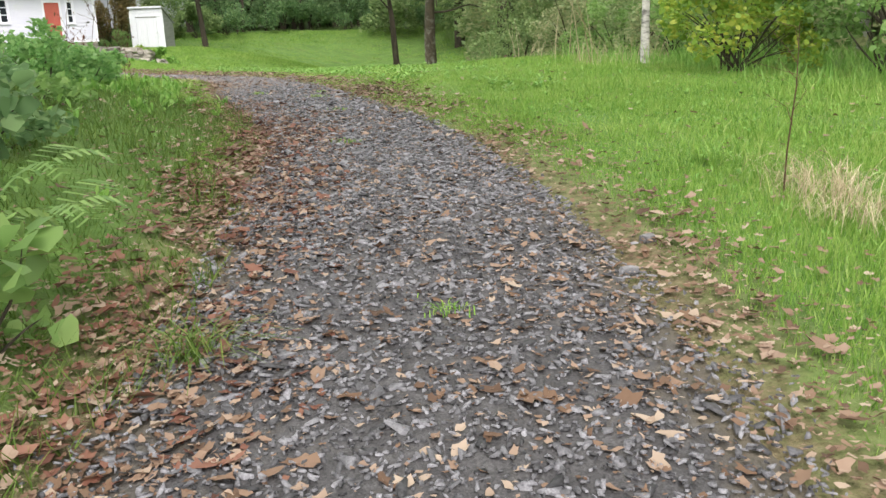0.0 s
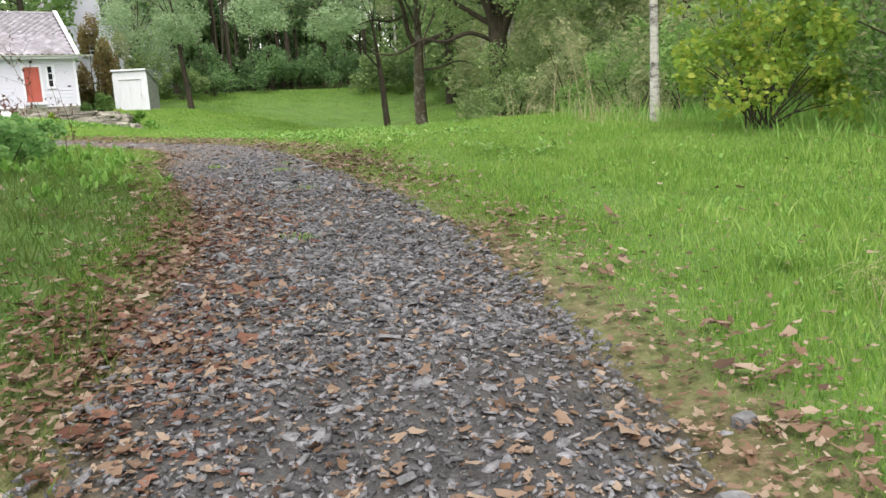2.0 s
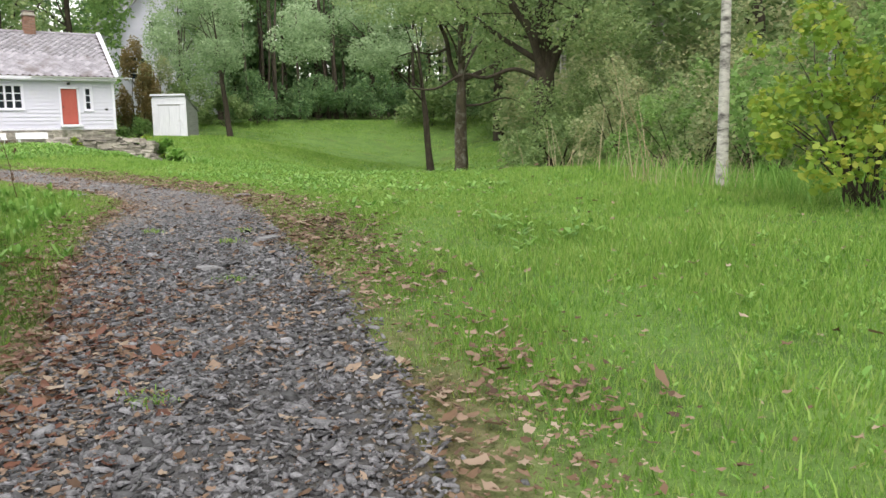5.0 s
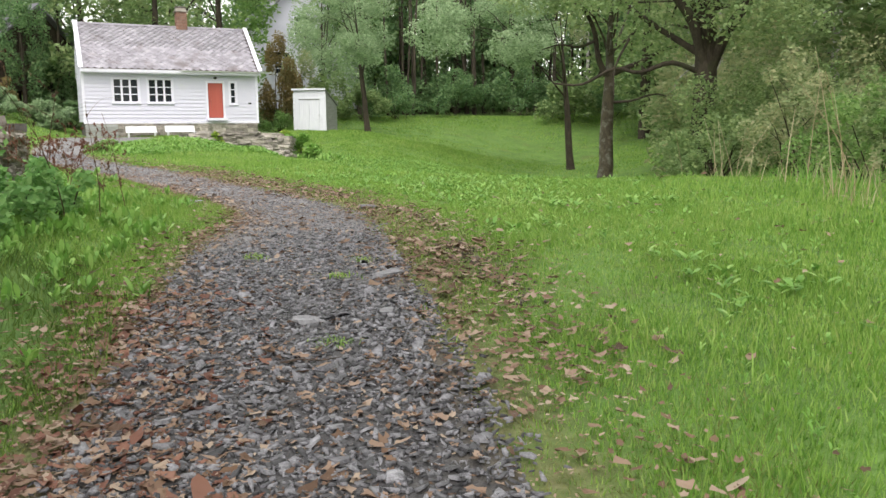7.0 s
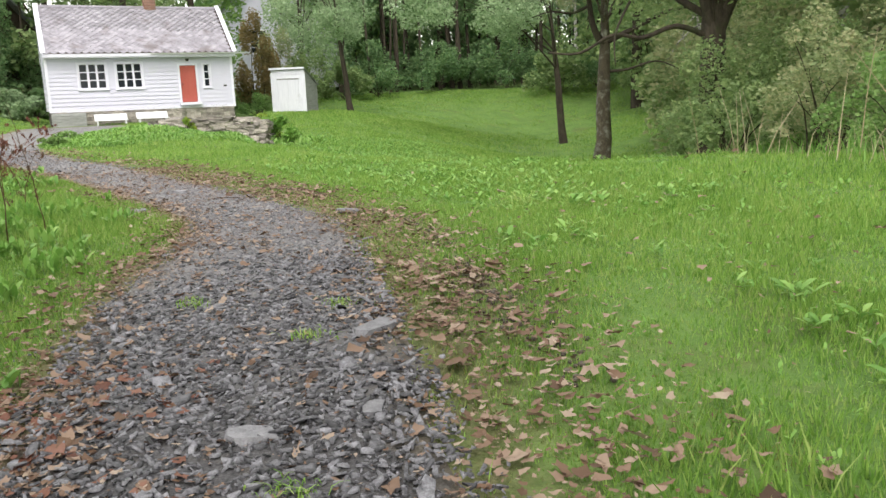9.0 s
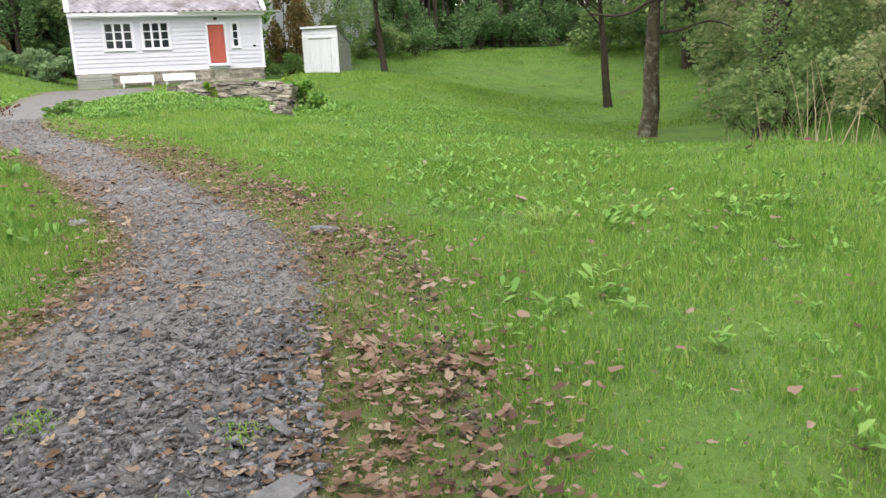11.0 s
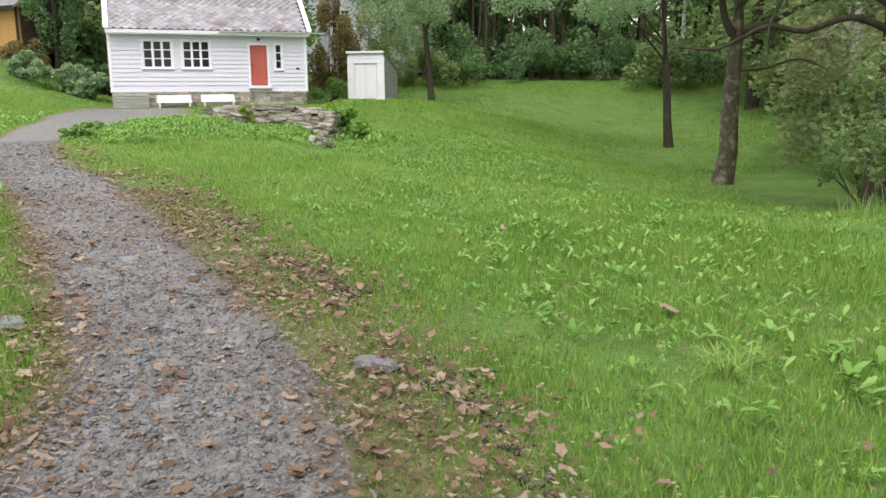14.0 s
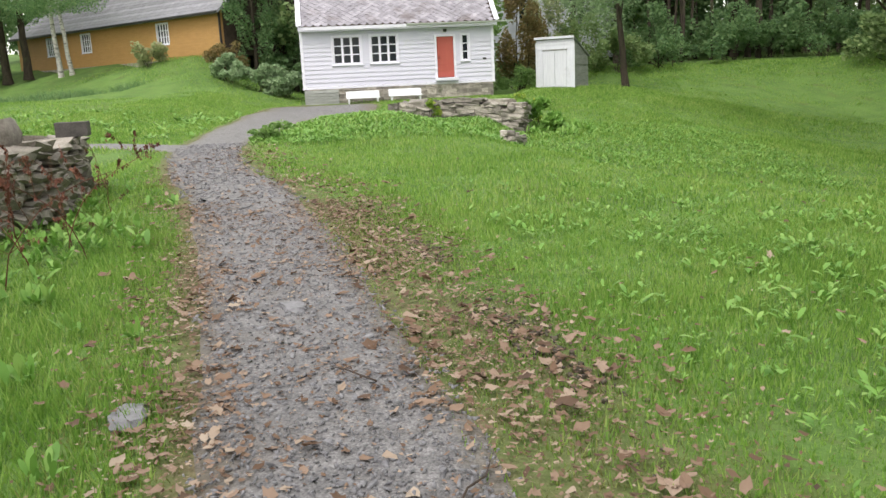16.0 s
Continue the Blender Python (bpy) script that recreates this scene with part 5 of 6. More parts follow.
def blades(name, r, n, x0, x1, y0, y1, tall, wide, mat, parent, keep=None, lean=0.5, thin_by_wear=True):
    """Blades of grass over a rectangle, thinning out at its edges, one bent strip each."""
    x, y = r.uniform(x0 - 0.6, x1 + 0.6, n), r.uniform(y0 - 0.6, y1 + 0.6, n)
    inside = np.minimum(np.minimum(x - x0, x1 - x), np.minimum(y - y0, y1 - y)) + 0.6
    ok = clear_of_track(x, y, -0.12) & ~in_house(x, y) & (r.uniform(0, 1.2, n) < inside)
    if keep is not None:
        ok &= keep(x, y)
    if thin_by_wear:
        ok &= r.uniform(0, 1, n) > verge(x, y) * 1.35
    x, y = x[ok], y[ok]
    n = len(x)
    patch = 0.75 + 0.35 * smooth_noise(x * 1.3, y * 1.3) + 0.25 * smooth_noise(x * 4.1 + 3, y * 4.1)
    h = tall * np.clip(patch, 0.35, 1.8) * r.uniform(0.35, 1.45, n)
    if thin_by_wear:
        h *= 1 - 0.5 * verge(x, y)
    a = r.uniform(0, 2 * math.pi, n)
    b = r.uniform(0, 2 * math.pi, n)
    w = wide * r.uniform(0.6, 1.3, n)
    z = height(x, y) - 0.01
    lx, ly = np.cos(b) * h * lean * r.uniform(0.1, 1.2, n), np.sin(b) * h * lean * r.uniform(0.1, 1.2, n)
    px, py = np.cos(a) * w / 2, np.sin(a) * w / 2
    foot1, foot2 = np.stack([x - px, y - py, z], -1), np.stack([x + px, y + py, z], -1)
    tip = np.stack([x + lx, y + ly, z + h], -1)
    if h.mean() < 0.12:
        o = fast_mesh(name, np.stack([foot1, foot2, tip], 1).reshape(-1, 3), np.arange(3 * n).reshape(-1, 3), mat, parent)
        o["kind"] = "stuff"
        return o
    mid1 = np.stack([x - px * 0.8 + lx * 0.35, y - py * 0.8 + ly * 0.35, z + h * 0.55], -1)
    mid2 = np.stack([x + px * 0.8 + lx * 0.35, y + py * 0.8 + ly * 0.35, z + h * 0.55], -1)
    v = np.stack([foot1, foot2, mid2, mid1, tip], 1).reshape(-1, 3)
    k = 5 * np.arange(n)[:, None]
    tri = np.concatenate([k + np.array([[0, 1, 2]]), k + np.array([[0, 2, 3]]), k + np.array([[3, 2, 4]])])
    o = fast_mesh(name, v, tri, mat, parent)
    o["kind"] = "stuff"
    return o


rg = np.random.default_rng(5)
GRASS = [
    ("lawn_grass", 360000, -1.5, 5, -15.5, -4, 0.075, 0.0095), ("lawn_grass", 340000, -1.2, 6.5, -4, 5, 0.075, 0.0105), ("lawn_grass", 120000, 4.5, 10, -13, -4, 0.085, 0.014),
    ("lawn_grass", 80000, 6, 12, -4, 6, 0.085, 0.018), ("lawn_grass", 90000, -4, 7, 5, 13, 0.08, 0.018), ("lawn_grass", 150000, -12, 14, 13, 34, 0.1, 0.036), ("lawn_grass", 22000, 7, 12, 5, 13, 0.08, 0.018),
    ("lawn_grass", 100000, 4, 30, 20, 48, 0.11, 0.05), ("lawn_grass", 50000, -26, -6, 14, 44, 0.1, 0.04),
]
left = lambda x, y: (np.interp(y, TRACK[:, 1], TRACK[:, 0]) - x) > 1.15 + 0.25 * np.sin(y * 1.3)
# leaves bright lawn grass off the bank, where shade is in the grass colour
open_lawn = lambda x, y: ~left(x + 0.25, y) | (y > -3.5)
for nm, n, x0, x1, y0, y1, tall, wide in GRASS:
    o = blades(nm, rg, n, x0, x1, y0, y1, tall, wide, "grass", None, open_lawn)
    tagged(o, "short bright green lawn grass", "grass", kind="stuff")
# long grass on the bank; its dark olive also stands for tree shade
o = blades("long_grass", rg, 60000, -4.5, 1.2, -13.5, -3.2, 0.15, 0.009, "shaded_bank_grass", None, left, 0.9, False)
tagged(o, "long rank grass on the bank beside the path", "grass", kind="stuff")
o = blades("long_grass", rg, 22000, -3.5, 1.0, -4, 3.5, 0.16, 0.009, "grass", None, lambda x, y: (np.interp(y, TRACK[:, 1], TRACK[:, 0]) - x) > 1.2, 0.8, False)
tagged(o, "long rank grass along the verge", "grass", kind="stuff")
o = blades("long_grass", rg, 16000, 3.0, 9.5, -13.5, -6.5, 0.2, 0.01, "grass", None, lambda x, y: smooth_noise(x * 1.7 + 4, y * 1.7) > 0.25, 0.8, False)
tagged(o, "tufts of longer lawn grass", "grass", kind="stuff")
# thin olive grass and moss between the gravel and the lawn
def beside(x, y):
    d, side, half = off_line(x, y, TRACK)
    o = d - half
    return (o > 0.02) & (o < np.where(side > 0, 1.05, 0.55)) & (smooth_noise(x * 3.1, y * 3.1) > -0.35)


o = blades("verge_grass", rg, 330000, -2.6, 4.2, -9, 9, 0.042, 0.007, "verge_grass", None, beside, 0.9, False)
tagged(o, "thin olive grass and moss along the path", "grass", kind="stuff")
# dry grass along the wood edge
band = lambda x, y: np.abs(x - (9.6 + 0.28 * y)) < 0.8 + 0.3 * np.sin(y * 2)
o = blades("dry_grass", rg, 2600, 7.5, 13.5, -3.5, 8.0, 0.62, 0.009, "straw", None, band, 0.5, False)
tagged(o, "tall straw-coloured dry grass at the wood edge", "grass", kind="stuff")
o = blades("edge_growth", rg, 12000, 8, 14, -12, 8.0, 0.4, 0.016, "weed", None, lambda x, y: x > 7.9 + 0.2 * (y + 6), 0.7, False)
tagged(o, "rough green growth at the wood edge", "grass", kind="stuff")
o = blades("forest_growth", rg, 26000, 10, 34, -16, 52, 0.5, 0.03, "leaf_oak", None, lambda x, y: (x > 14 + 0.1 * (y + 6)) & ((x > 24 + 0.12 * (y - 20)) | (y < 9) | (y > 50)), 0.7, False)
tagged(o, "dull undergrowth on the woodland floor", "undergrowth", kind="stuff")
o = blades("slope_growth", rg, 9000, -28, -14, 36.5, 41, 0.5, 0.03, "leaf_dark", None, lambda x, y: (x + 20) ** 2 / 25 + (y - 38) ** 2 / 2 < 1, 0.9, False)
tagged(o, "dark rank growth on the mound under the trees", "undergrowth", kind="stuff")


# ---- broad-leaved weeds ----
def weeds(name, r, n, place, size, label, leaves=7, up=0.5, mat="weed", margin=0.05):
    """Rosettes of oval leaves."""
    x, y = place(n)
    ok = clear_of_track(x, y, margin) & ~in_house(x, y)
    x, y = x[ok], y[ok]
    n = len(x)
    x, y = np.repeat(x, leaves), np.repeat(y, leaves)
    N = len(x)
    x, y = x + r.normal(0, 0.25 * size, N), y + r.normal(0, 0.25 * size, N)
    a = r.uniform(0, 2 * math.pi, N)
    L = size * r.uniform(0.5, 1.3, N)
    el = r.uniform(0.15, 1.1, N) * up
    ux, uy = np.cos(a), np.sin(a)
    z = height(x, y) + 0.02 + r.uniform(0, 0.05, N)
    out = []
    for f, wd, bend in ((0.02, 0.03, 0), (0.35, 0.17, 0.25), (0.7, 0.15, 0.3), (1.0, 0.0, 0.12)):
        cx, cy, cz = x + ux * L * f * np.cos(el), y + uy * L * f * np.cos(el), z + L * f * np.sin(el) + L * bend * 0.25
        for s in (-1, 1):
            out.append(np.stack([cx - uy * wd * L * s, cy + ux * wd * L * s, cz + 0.05 * L * (wd > 0.1)], -1))
    v = np.stack(out, 1).reshape(-1, 3)
    k = 8 * np.arange(N)[:, None]
    q = np.concatenate([k + np.array([[0, 2, 3, 1]]), k + np.array([[2, 4, 5, 3]]), k + np.array([[4, 6, 7, 5]])])
    return tagged(fast_mesh(name, v, q, mat), label, "weeds", kind="stuff")


def around(cx, cy, sx, sy):
    return lambda n: (rg.normal(cx, sx, n), rg.normal(cy, sy, n))


weeds("broad_weeds", rg, 700, around(4.9, 3.0, 1.8, 2.6), 0.074, "broad-leaved dandelion weeds in the lawn", 6, 0.6, margin=1.25)
for cx, cy, k in ((4.5, -5.3, 16), (4.9, -0.75, 12), (6.3, -0.9, 10), (4.3, -2.9, 8)):
    weeds("broad_weeds", rg, k, around(cx, cy, 0.34, 0.34), 0.1, "broad dock leaves in the lawn")
weeds("bank_weeds", rg, 70, around(4.3, 21.4, 0.6, 0.9), 0.2, "large-leaved plants beside the end of the stone wall", 7, 1.2)
weeds("broad_weeds", rg, 160, lambda n: (rg.uniform(2.6, 9, n), rg.uniform(-12, 4, n)), 0.065, "scattered broad-leaved weeds in the lawn", 6, 0.5, margin=1.0)
weeds("bank_weeds", rg, 2800, lambda n: (rg.uniform(-3.5, 3.2, n), rg.uniform(13, 22, n)), 0.09, "leafy ground cover on the bank below the house", 6, 0.7)
weeds("bank_weeds", rg, 1900, lambda n: (rg.uniform(2.8, 10, n), rg.uniform(13.5, 25, n)), 0.085, "leafy ground cover on the slope of the hollow", 6, 0.7)
weeds("clover", rg, 5200, lambda n: (rg.uniform(-0.5, 7, n), rg.uniform(-13.5, 5, n)), 0.032, "small clover leaves among the lawn grass", 4, 0.9, margin=0.9)
weeds("verge_weeds", rg, 240, around(-0.5, -2.2, 0.55, 1.6), 0.1, "nettles and broad weeds on the verge", 12, 1.5, "weed")
weeds("verge_weeds", rg, 120, around(-1.6, 3.4, 0.5, 1.2), 0.12, "broad weeds at the foot of the stone wall", 8, 1.2)
weeds("verge_weeds", rg, 60, lambda n: (rg.uniform(-3, -1.0, n), rg.uniform(-13, -6, n)), 0.09, "broad weeds in the long grass of the bank", 8, 1.2)
weeds("lawn_weeds", rg, 160, lambda n: (rg.uniform(-14, -4, n), rg.uniform(15, 26, n)), 0.22, "clover and weeds in the far lawn", 6, 0.5)


# ---- single plants ----
def stalk(m, seed, tall, label, seeds=40, mat="dry_weed", lean=0.25, group="dead dock stalks", wide=0.14):
    """A thin stem that arches over, side twigs and small hanging withered seeds."""
    r = np.random.default_rng(seed)
    t = thing("dock_stalk", m, label, "plant", group)
    la = r.uniform(0, 2 * math.pi)
    pts = []
    for f in np.linspace(0, 1, 8):
        q = lean * tall * f ** 1.8
        pts.append((q * math.cos(la) + r.normal(0, 0.008), q * math.sin(la) + r.normal(0, 0.008), -0.03 + tall * (f - 0.35 * lean * f ** 3)))
    bm = tube(bmesh.new(), pts, [0.0045 * (1.1 - i / 8) + 0.0008 for i in range(8)], 5)
    twigs = [pts]
    for i in range(7):
        k = int(r.integers(2, 7))
        e = np.array(pts[k]) + np.array([r.normal(0, wide), r.normal(0, wide), r.uniform(0.02, 0.24)]) * tall
        tw = bent(pts[k], e, r, 0.12, 6)
        tube(bm, tw, [0.0024, 0.002, 0.0017, 0.0014, 0.0011, 0.0008], 4)
        twigs.append(tw)
    part("stem", bm, mat, t)
    cs = []
    for _ in range(seeds):
        tw = twigs[r.integers(len(twigs))]
        k = len(tw) - 1 - int(r.integers(0, 4))
        p, q = np.array(tw[k]), np.array(tw[k - 1])
        cs.append(p + (q - p) * r.uniform(0, 1) + np.array([0, 0, -0.015]))
    v, f = leaf_cloud(r, cs, [(0.012, 0.012, 0.02)] * len(cs), seeds * 2, 0.034, 1.4, 0.42)
    fast_mesh("seed_head", v, f, mat, t)["kind"] = "stuff"
    return t


rp = np.random.default_rng(9)
for i, (x, y, h) in enumerate(((-0.15, -1.9, 1.35), (-0.45, -1.3, 1.25), (0.05, -1.2, 1.1), (-0.8, -2.2, 1.3), (0.2, -0.6, 1.0), (-0.5, 0.2, 0.85), (-0.2, 0.6, 0.7), (-1.0, -0.4, 0.9), (-1.3, 1.6, 0.8), (-1.25, 2.5, 0.75), (-1.5, 3.3, 0.8), (-1.2, 3.9, 0.7), (-1.75, 4.3, 0.8), (-1.45, 5.2, 0.75))):
    stalk(at(x, y), 200 + i, h * 1.22, "dead brown dock stalk with withered seed heads", 34, lean=0.15 if i % 3 else 0.4)
for i, (x, y) in enumerate(((-0.95, 2.5), (-1.1, 3.1), (-0.85, 3.5), (-1.25, 3.9), (-0.75, 2.1), (-1.2, 2.2), (-1.35, 3.4))):
    stalk(at(x, y), 230 + i, 1.15, "rust-red withered dock stalk against the wall", 150, "leaf_red", 0.75, wide=0.2)
sap = thing("sapling", at(3.03, -11.35), "thin leafless sapling in the grass", "plant")
bm = tube(bmesh.new(), [(0, 0, -0.05), (0.02, 0.01, 0.35), (0.05, 0, 0.75), (0.06, 0.02, 1.15)], [0.007, 0.006, 0.005, 0.002], 6)
for k in range(6):
    z = 0.5 + 0.1 * k
    part("twig", tube(bmesh.new(), [(0.04, 0, z), (0.04 + rp.normal(0, 0.06), rp.normal(0, 0.06), z + 0.12), (0.04 + rp.normal(0, 0.12), rp.normal(0, 0.12), z + 0.22)], [0.003, 0.002, 0.001], 4), "dry_weed", sap)
part("stem", bm, "dry_weed", sap)


def tuft(m, seed, n, tall, spread, mat, label, root=0.05, sway=(0, 0)):
    r = np.random.default_rng(seed)
    t = thing("grass_tuft", m, label, "grass tuft")
    bm = bmesh.new()
    for _ in range(n):
        a, q = r.uniform(0, 2 * math.pi), r.uniform(0.2, 1)
        h = tall * r.uniform(0.5, 1.1)
        dx, dy = math.cos(a) * q * spread + sway[0] * h, math.sin(a) * q * spread + sway[1] * h
        f = r.normal(0, root, 2)
        w = 0.004 if root < 0.1 else 0.0026
        p = [(f[0], f[1], -0.02), (f[0] + dx * 0.35, f[1] + dy * 0.35, h * 0.6), (f[0] + dx * 0.8, f[1] + dy * 0.8, h * 0.8), (f[0] + dx * 1.3, f[1] + dy * 1.3, h * r.uniform(0.3, 0.8))]
        sx, sy = -math.sin(a) * w, math.cos(a) * w
        vs = [bm.verts.new((x + s * sx * (1 - 0.25 * i), y + s * sy * (1 - 0.25 * i), z)) for i, (x, y, z) in enumerate(p) for s in (-1, 1)]
        for i in range(3):
            bm.faces.new((vs[2 * i], vs[2 * i + 1], vs[2 * i + 3], vs[2 * i + 2]))
    o = part("grass_blade", bm, mat, t)
    o["kind"] = "stuff"
    return t


for i, (x, y, n, h, sx, sy) in enumerate(((2.95, -11.9, 120, 0.3, -0.5, -0.3), (3.2, -11.6, 110, 0.36, 0.4, 0.2), (3.3, -11.95, 100, 0.26, -0.2, -0.6), (3.45, -11.3, 90, 0.34, -0.6, 0.3), (3.05, -11.35, 70, 0.24, 0.5, -0.4))):
    tuft(at(x, y), 330 + i, n, h, 0.3, "straw", "loose tuft of dry straw-coloured grass on the lawn", 0.13, (sx, sy))
tuft(at(3.2, -10.45), 303, 60, 0.2, 0.25, "grass", "tuft of pale green grass on the lawn")
tuft(at(4.5, -1.0), 304, 90, 0.2, 0.25, "grass", "tuft of pale green grass on the lawn")
# green with the shade of the bank mixed in
tuft(at(-0.9, -11.9), 305, 90, 0.22, 0.34, "shaded_bank_grass", "arching tuft of green grass beside the path")
for i, (x, y) in enumerate(((2.13, -4.4), (0.2, -11.95), (1.9, -5.9), (1.55, -3.6), (2.35, -3.9), (1.2, -8.0))):
    tuft(at(x, y, 0, 0.02), 310 + i, 46, 0.05, 0.07, "grass", "small grass tuft growing in the gravel")


def fern(m, seed, label):
    r = np.random.default_rng(seed)
    t = thing("fern", m, label, "fern", "ferns on the bank")
    for k in range(7):
        a = k * 0.9 + r.uniform(-0.2, 0.2)
        L, bm = r.uniform(0.4, 0.62), bmesh.new()
        for i in range(14):
            f = i / 14
            d, z = L * math.sin(f * 1.3), 0.42 * L * math.sin(f * 2.4) + 0.12
            w = 0.17 * L * math.sin(math.pi * min(1, 0.2 + 0.8 * (1 - f))) + 0.01
            for s in (-1, 1):
                q = [(d, 0, z), (d + 0.5 * w, s * w, z - 0.02), (d + 0.5 * w + 0.012, s * w * 0.95, z - 0.02), (d + 0.026, 0, z + 0.003)]
                bm.faces.new([bm.verts.new((x * math.cos(a) - y * math.sin(a), x * math.sin(a) + y * math.cos(a), zz)) for x, y, zz in q])
        # even seeds take the bank tone that has shade in it
        part("frond", bm, "leaf_green" if seed % 2 else "shaded_bank_grass", t)
    return t


fern(at(-1.5, -11.0), 401, "yellow-green fern among long grass")
fern(at(-1.6, -10.4), 403, "yellow-green fern among long grass")
fern(at(-1.9, -11.4), 402, "green fern among long grass")
shrub("alder_shoot", at(-1.72, -11.85), 411, 0.42, 0.4, 0.62, 90, 0.14, "leaf_green", "low shoot with round green leaves beside the path", 6, 9, narrow=0.85, full=True)
shrub("alder_shoot", at(-1.75, -10.1), 412, 0.5, 0.5, 1.0, 150, 0.12, "leaf_dark", "leafy shoot with dark round leaves on the bank", 7, 10, narrow=0.85, full=True)
for i, (x, y, w, h) in enumerate(((-0.6, -2.3, 0.5, 0.85), (-1.1, -1.4, 0.6, 0.95), (-0.75, -3.3, 0.5, 0.8), (-1.4, -2.6, 0.6, 1.0), (-0.3, -1.2, 0.45, 0.75), (-1.2, -4.2, 0.5, 0.8))):
    shrub("nettle_clump", at(x, y), 420 + i, w, w, h, 1000, 0.085, "leaf_nettle", "clump of dark green nettles on the verge", 9, 12, group="nettles on the verge")
for i, (x, y, w, h) in enumerate(((-2.3, -7.4, 0.9, 0.9), (-2.9, -6.0, 1.0, 1.1), (-2.4, -9.8, 0.7, 0.9))):
    shrub("bramble_bush", at(x, y), 430 + i, w, w, h, 1500, 0.075, "leaf_dark", "dark bramble thicket in the shade of the bank", 9, 14, group="brambles on the bank")
shrub("bramble_bush", at(-1.9, -8.8), 413, 0.8, 0.9, 0.75, 900, 0.1, "leaf_dark", "dark bramble bush on the bank", 9, 12)
shrub("bramble_bush", at(-1.5, -6.6), 414, 0.8, 0.8, 0.55, 800, 0.09, "leaf_green", "low green bramble on the bank", 9, 12)
# dead stems in the dry grass
for i in range(16):
    y = rp.uniform(-2, 7.5)
    x = 9.6 + 0.28 * y + rp.uniform(-0.8, 0.8)
    s = thing("dead_stem", at(x, y), "tall dead pale stem in dry grass", "plant", "dead stems at the wood edge")
    h = rp.uniform(1.0, 1.9)
    lean = rp.normal(0, 0.22, 2) * h
    part("stem", tube(bmesh.new(), [(0, 0, -0.05), (lean[0] * 0.4, lean[1] * 0.4, h * 0.5), (lean[0], lean[1], h)], [0.009, 0.007, 0.003], 5), "straw", s)

# ---- flat stones lying on and beside the path ----
for i, (x, y, w, d, mt) in enumerate(((1.8, -5.45, 0.17, 0.11, "fine_chip"), (2.46, -4.37, 0.3, 0.14, "fine_chip"), (2.27, -5.36, 0.14, 0.08, "fine_chip"), (0.9, 0.35, 0.22, 0.14, "fine_chip"), (2.88, -0.62, 0.22, 0.12, "chip"), (1.7, -11.57, 0.09, 0.06, "fine_chip"), (0.84, -10.7, 0.1, 0.07, "chip"), (1.94, -7.4, 0.1, 0.07, "chip"), (1.22, 1.87, 0.2, 0.12, "fine_chip"), (1.3, -11.9, 0.1, 0.07, "fine_chip"))):
    o = tagged(obj("flat_stone", boulder_mesh(60 + i, w, d, 0.05, 0.2, 0.45), mt, smooth=False), "flat pale grey stone set in the path", "stone", "flat stones in the path")
    o.matrix_basis = pose(x, y, hz(x, y) + 0.018, 0, 0, 37 * i)

# ---- slate chips of the path ----
def chip_shape(r):
    k = 5
    a = np.sort(r.uniform(0, 2 * math.pi, k)) + r.uniform(0, 6)
    rad = r.uniform(0.7, 1.1, k)
    top = np.stack([np.cos(a) * rad, np.sin(a) * rad * 0.62, r.normal(0.5, 0.06, k)], -1)
    low = top * np.array([1.06, 1.06, 0]) - np.array([0, 0, 0.5])
    return np.concatenate([top, low])


rc = np.random.default_rng(12)
SHAPES = [chip_shape(rc) for _ in range(12)]
CHIP_F = [(0, 1, 2, 3, 4)] + [(i, 5 + i, 5 + (i + 1) % 5, (i + 1) % 5) for i in range(5)]


def chips_along(r, n, y0, y1, size, fade=None):
    i = r.integers(0, len(TRACK) - 1, n * 4)
    t = r.uniform(0, 1, n * 4)
    p = TRACK[i] * (1 - t)[:, None] + TRACK[np.minimum(i + 1, len(TRACK) - 1)] * t[:, None]
    d = TRACK[np.minimum(i + 1, len(TRACK) - 1)] - TRACK[i]
    k = np.hypot(d[:, 0], d[:, 1])
    q = np.clip(r.normal(0, 0.27, n * 4), -0.56, 0.56) * np.where(r.uniform(0, 1, n * 4) < 0.5, 1, 0) + r.uniform(-0.5, 0.5, n * 4) * 1.0
    x, y = p[:, 0] + d[:, 1] / k * q * p[:, 2], p[:, 1] - d[:, 0] / k * q * p[:, 2]
    ok = (y > y0) & (y < y1) & (np.abs(q) < 0.5 + 0.05 * smooth_noise(x * 3, y * 3) + r.exponential(0.02, n * 4))
    bare = smooth_noise(x * 2.1 + 9, y * 2.1) + 0.5 * smooth_noise(x * 5, y * 5) > 0.55
    ok &= ~(bare & (y > -5) & (r.uniform(0, 1, n * 4) < 0.7))
    if fade:
        ok &= r.uniform(0, 1, n * 4) < step(fade[0], fade[1], y + 0.8 * smooth_noise(x * 2, y * 2))
    x, y = x[ok][:n], y[ok][:n]
    m = len(x)
    return x, y, size * r.lognormal(0, 0.42, m), r.uniform(0, 2 * math.pi, m), r.normal(0, 0.26, m), r.normal(0, 0.26, m)


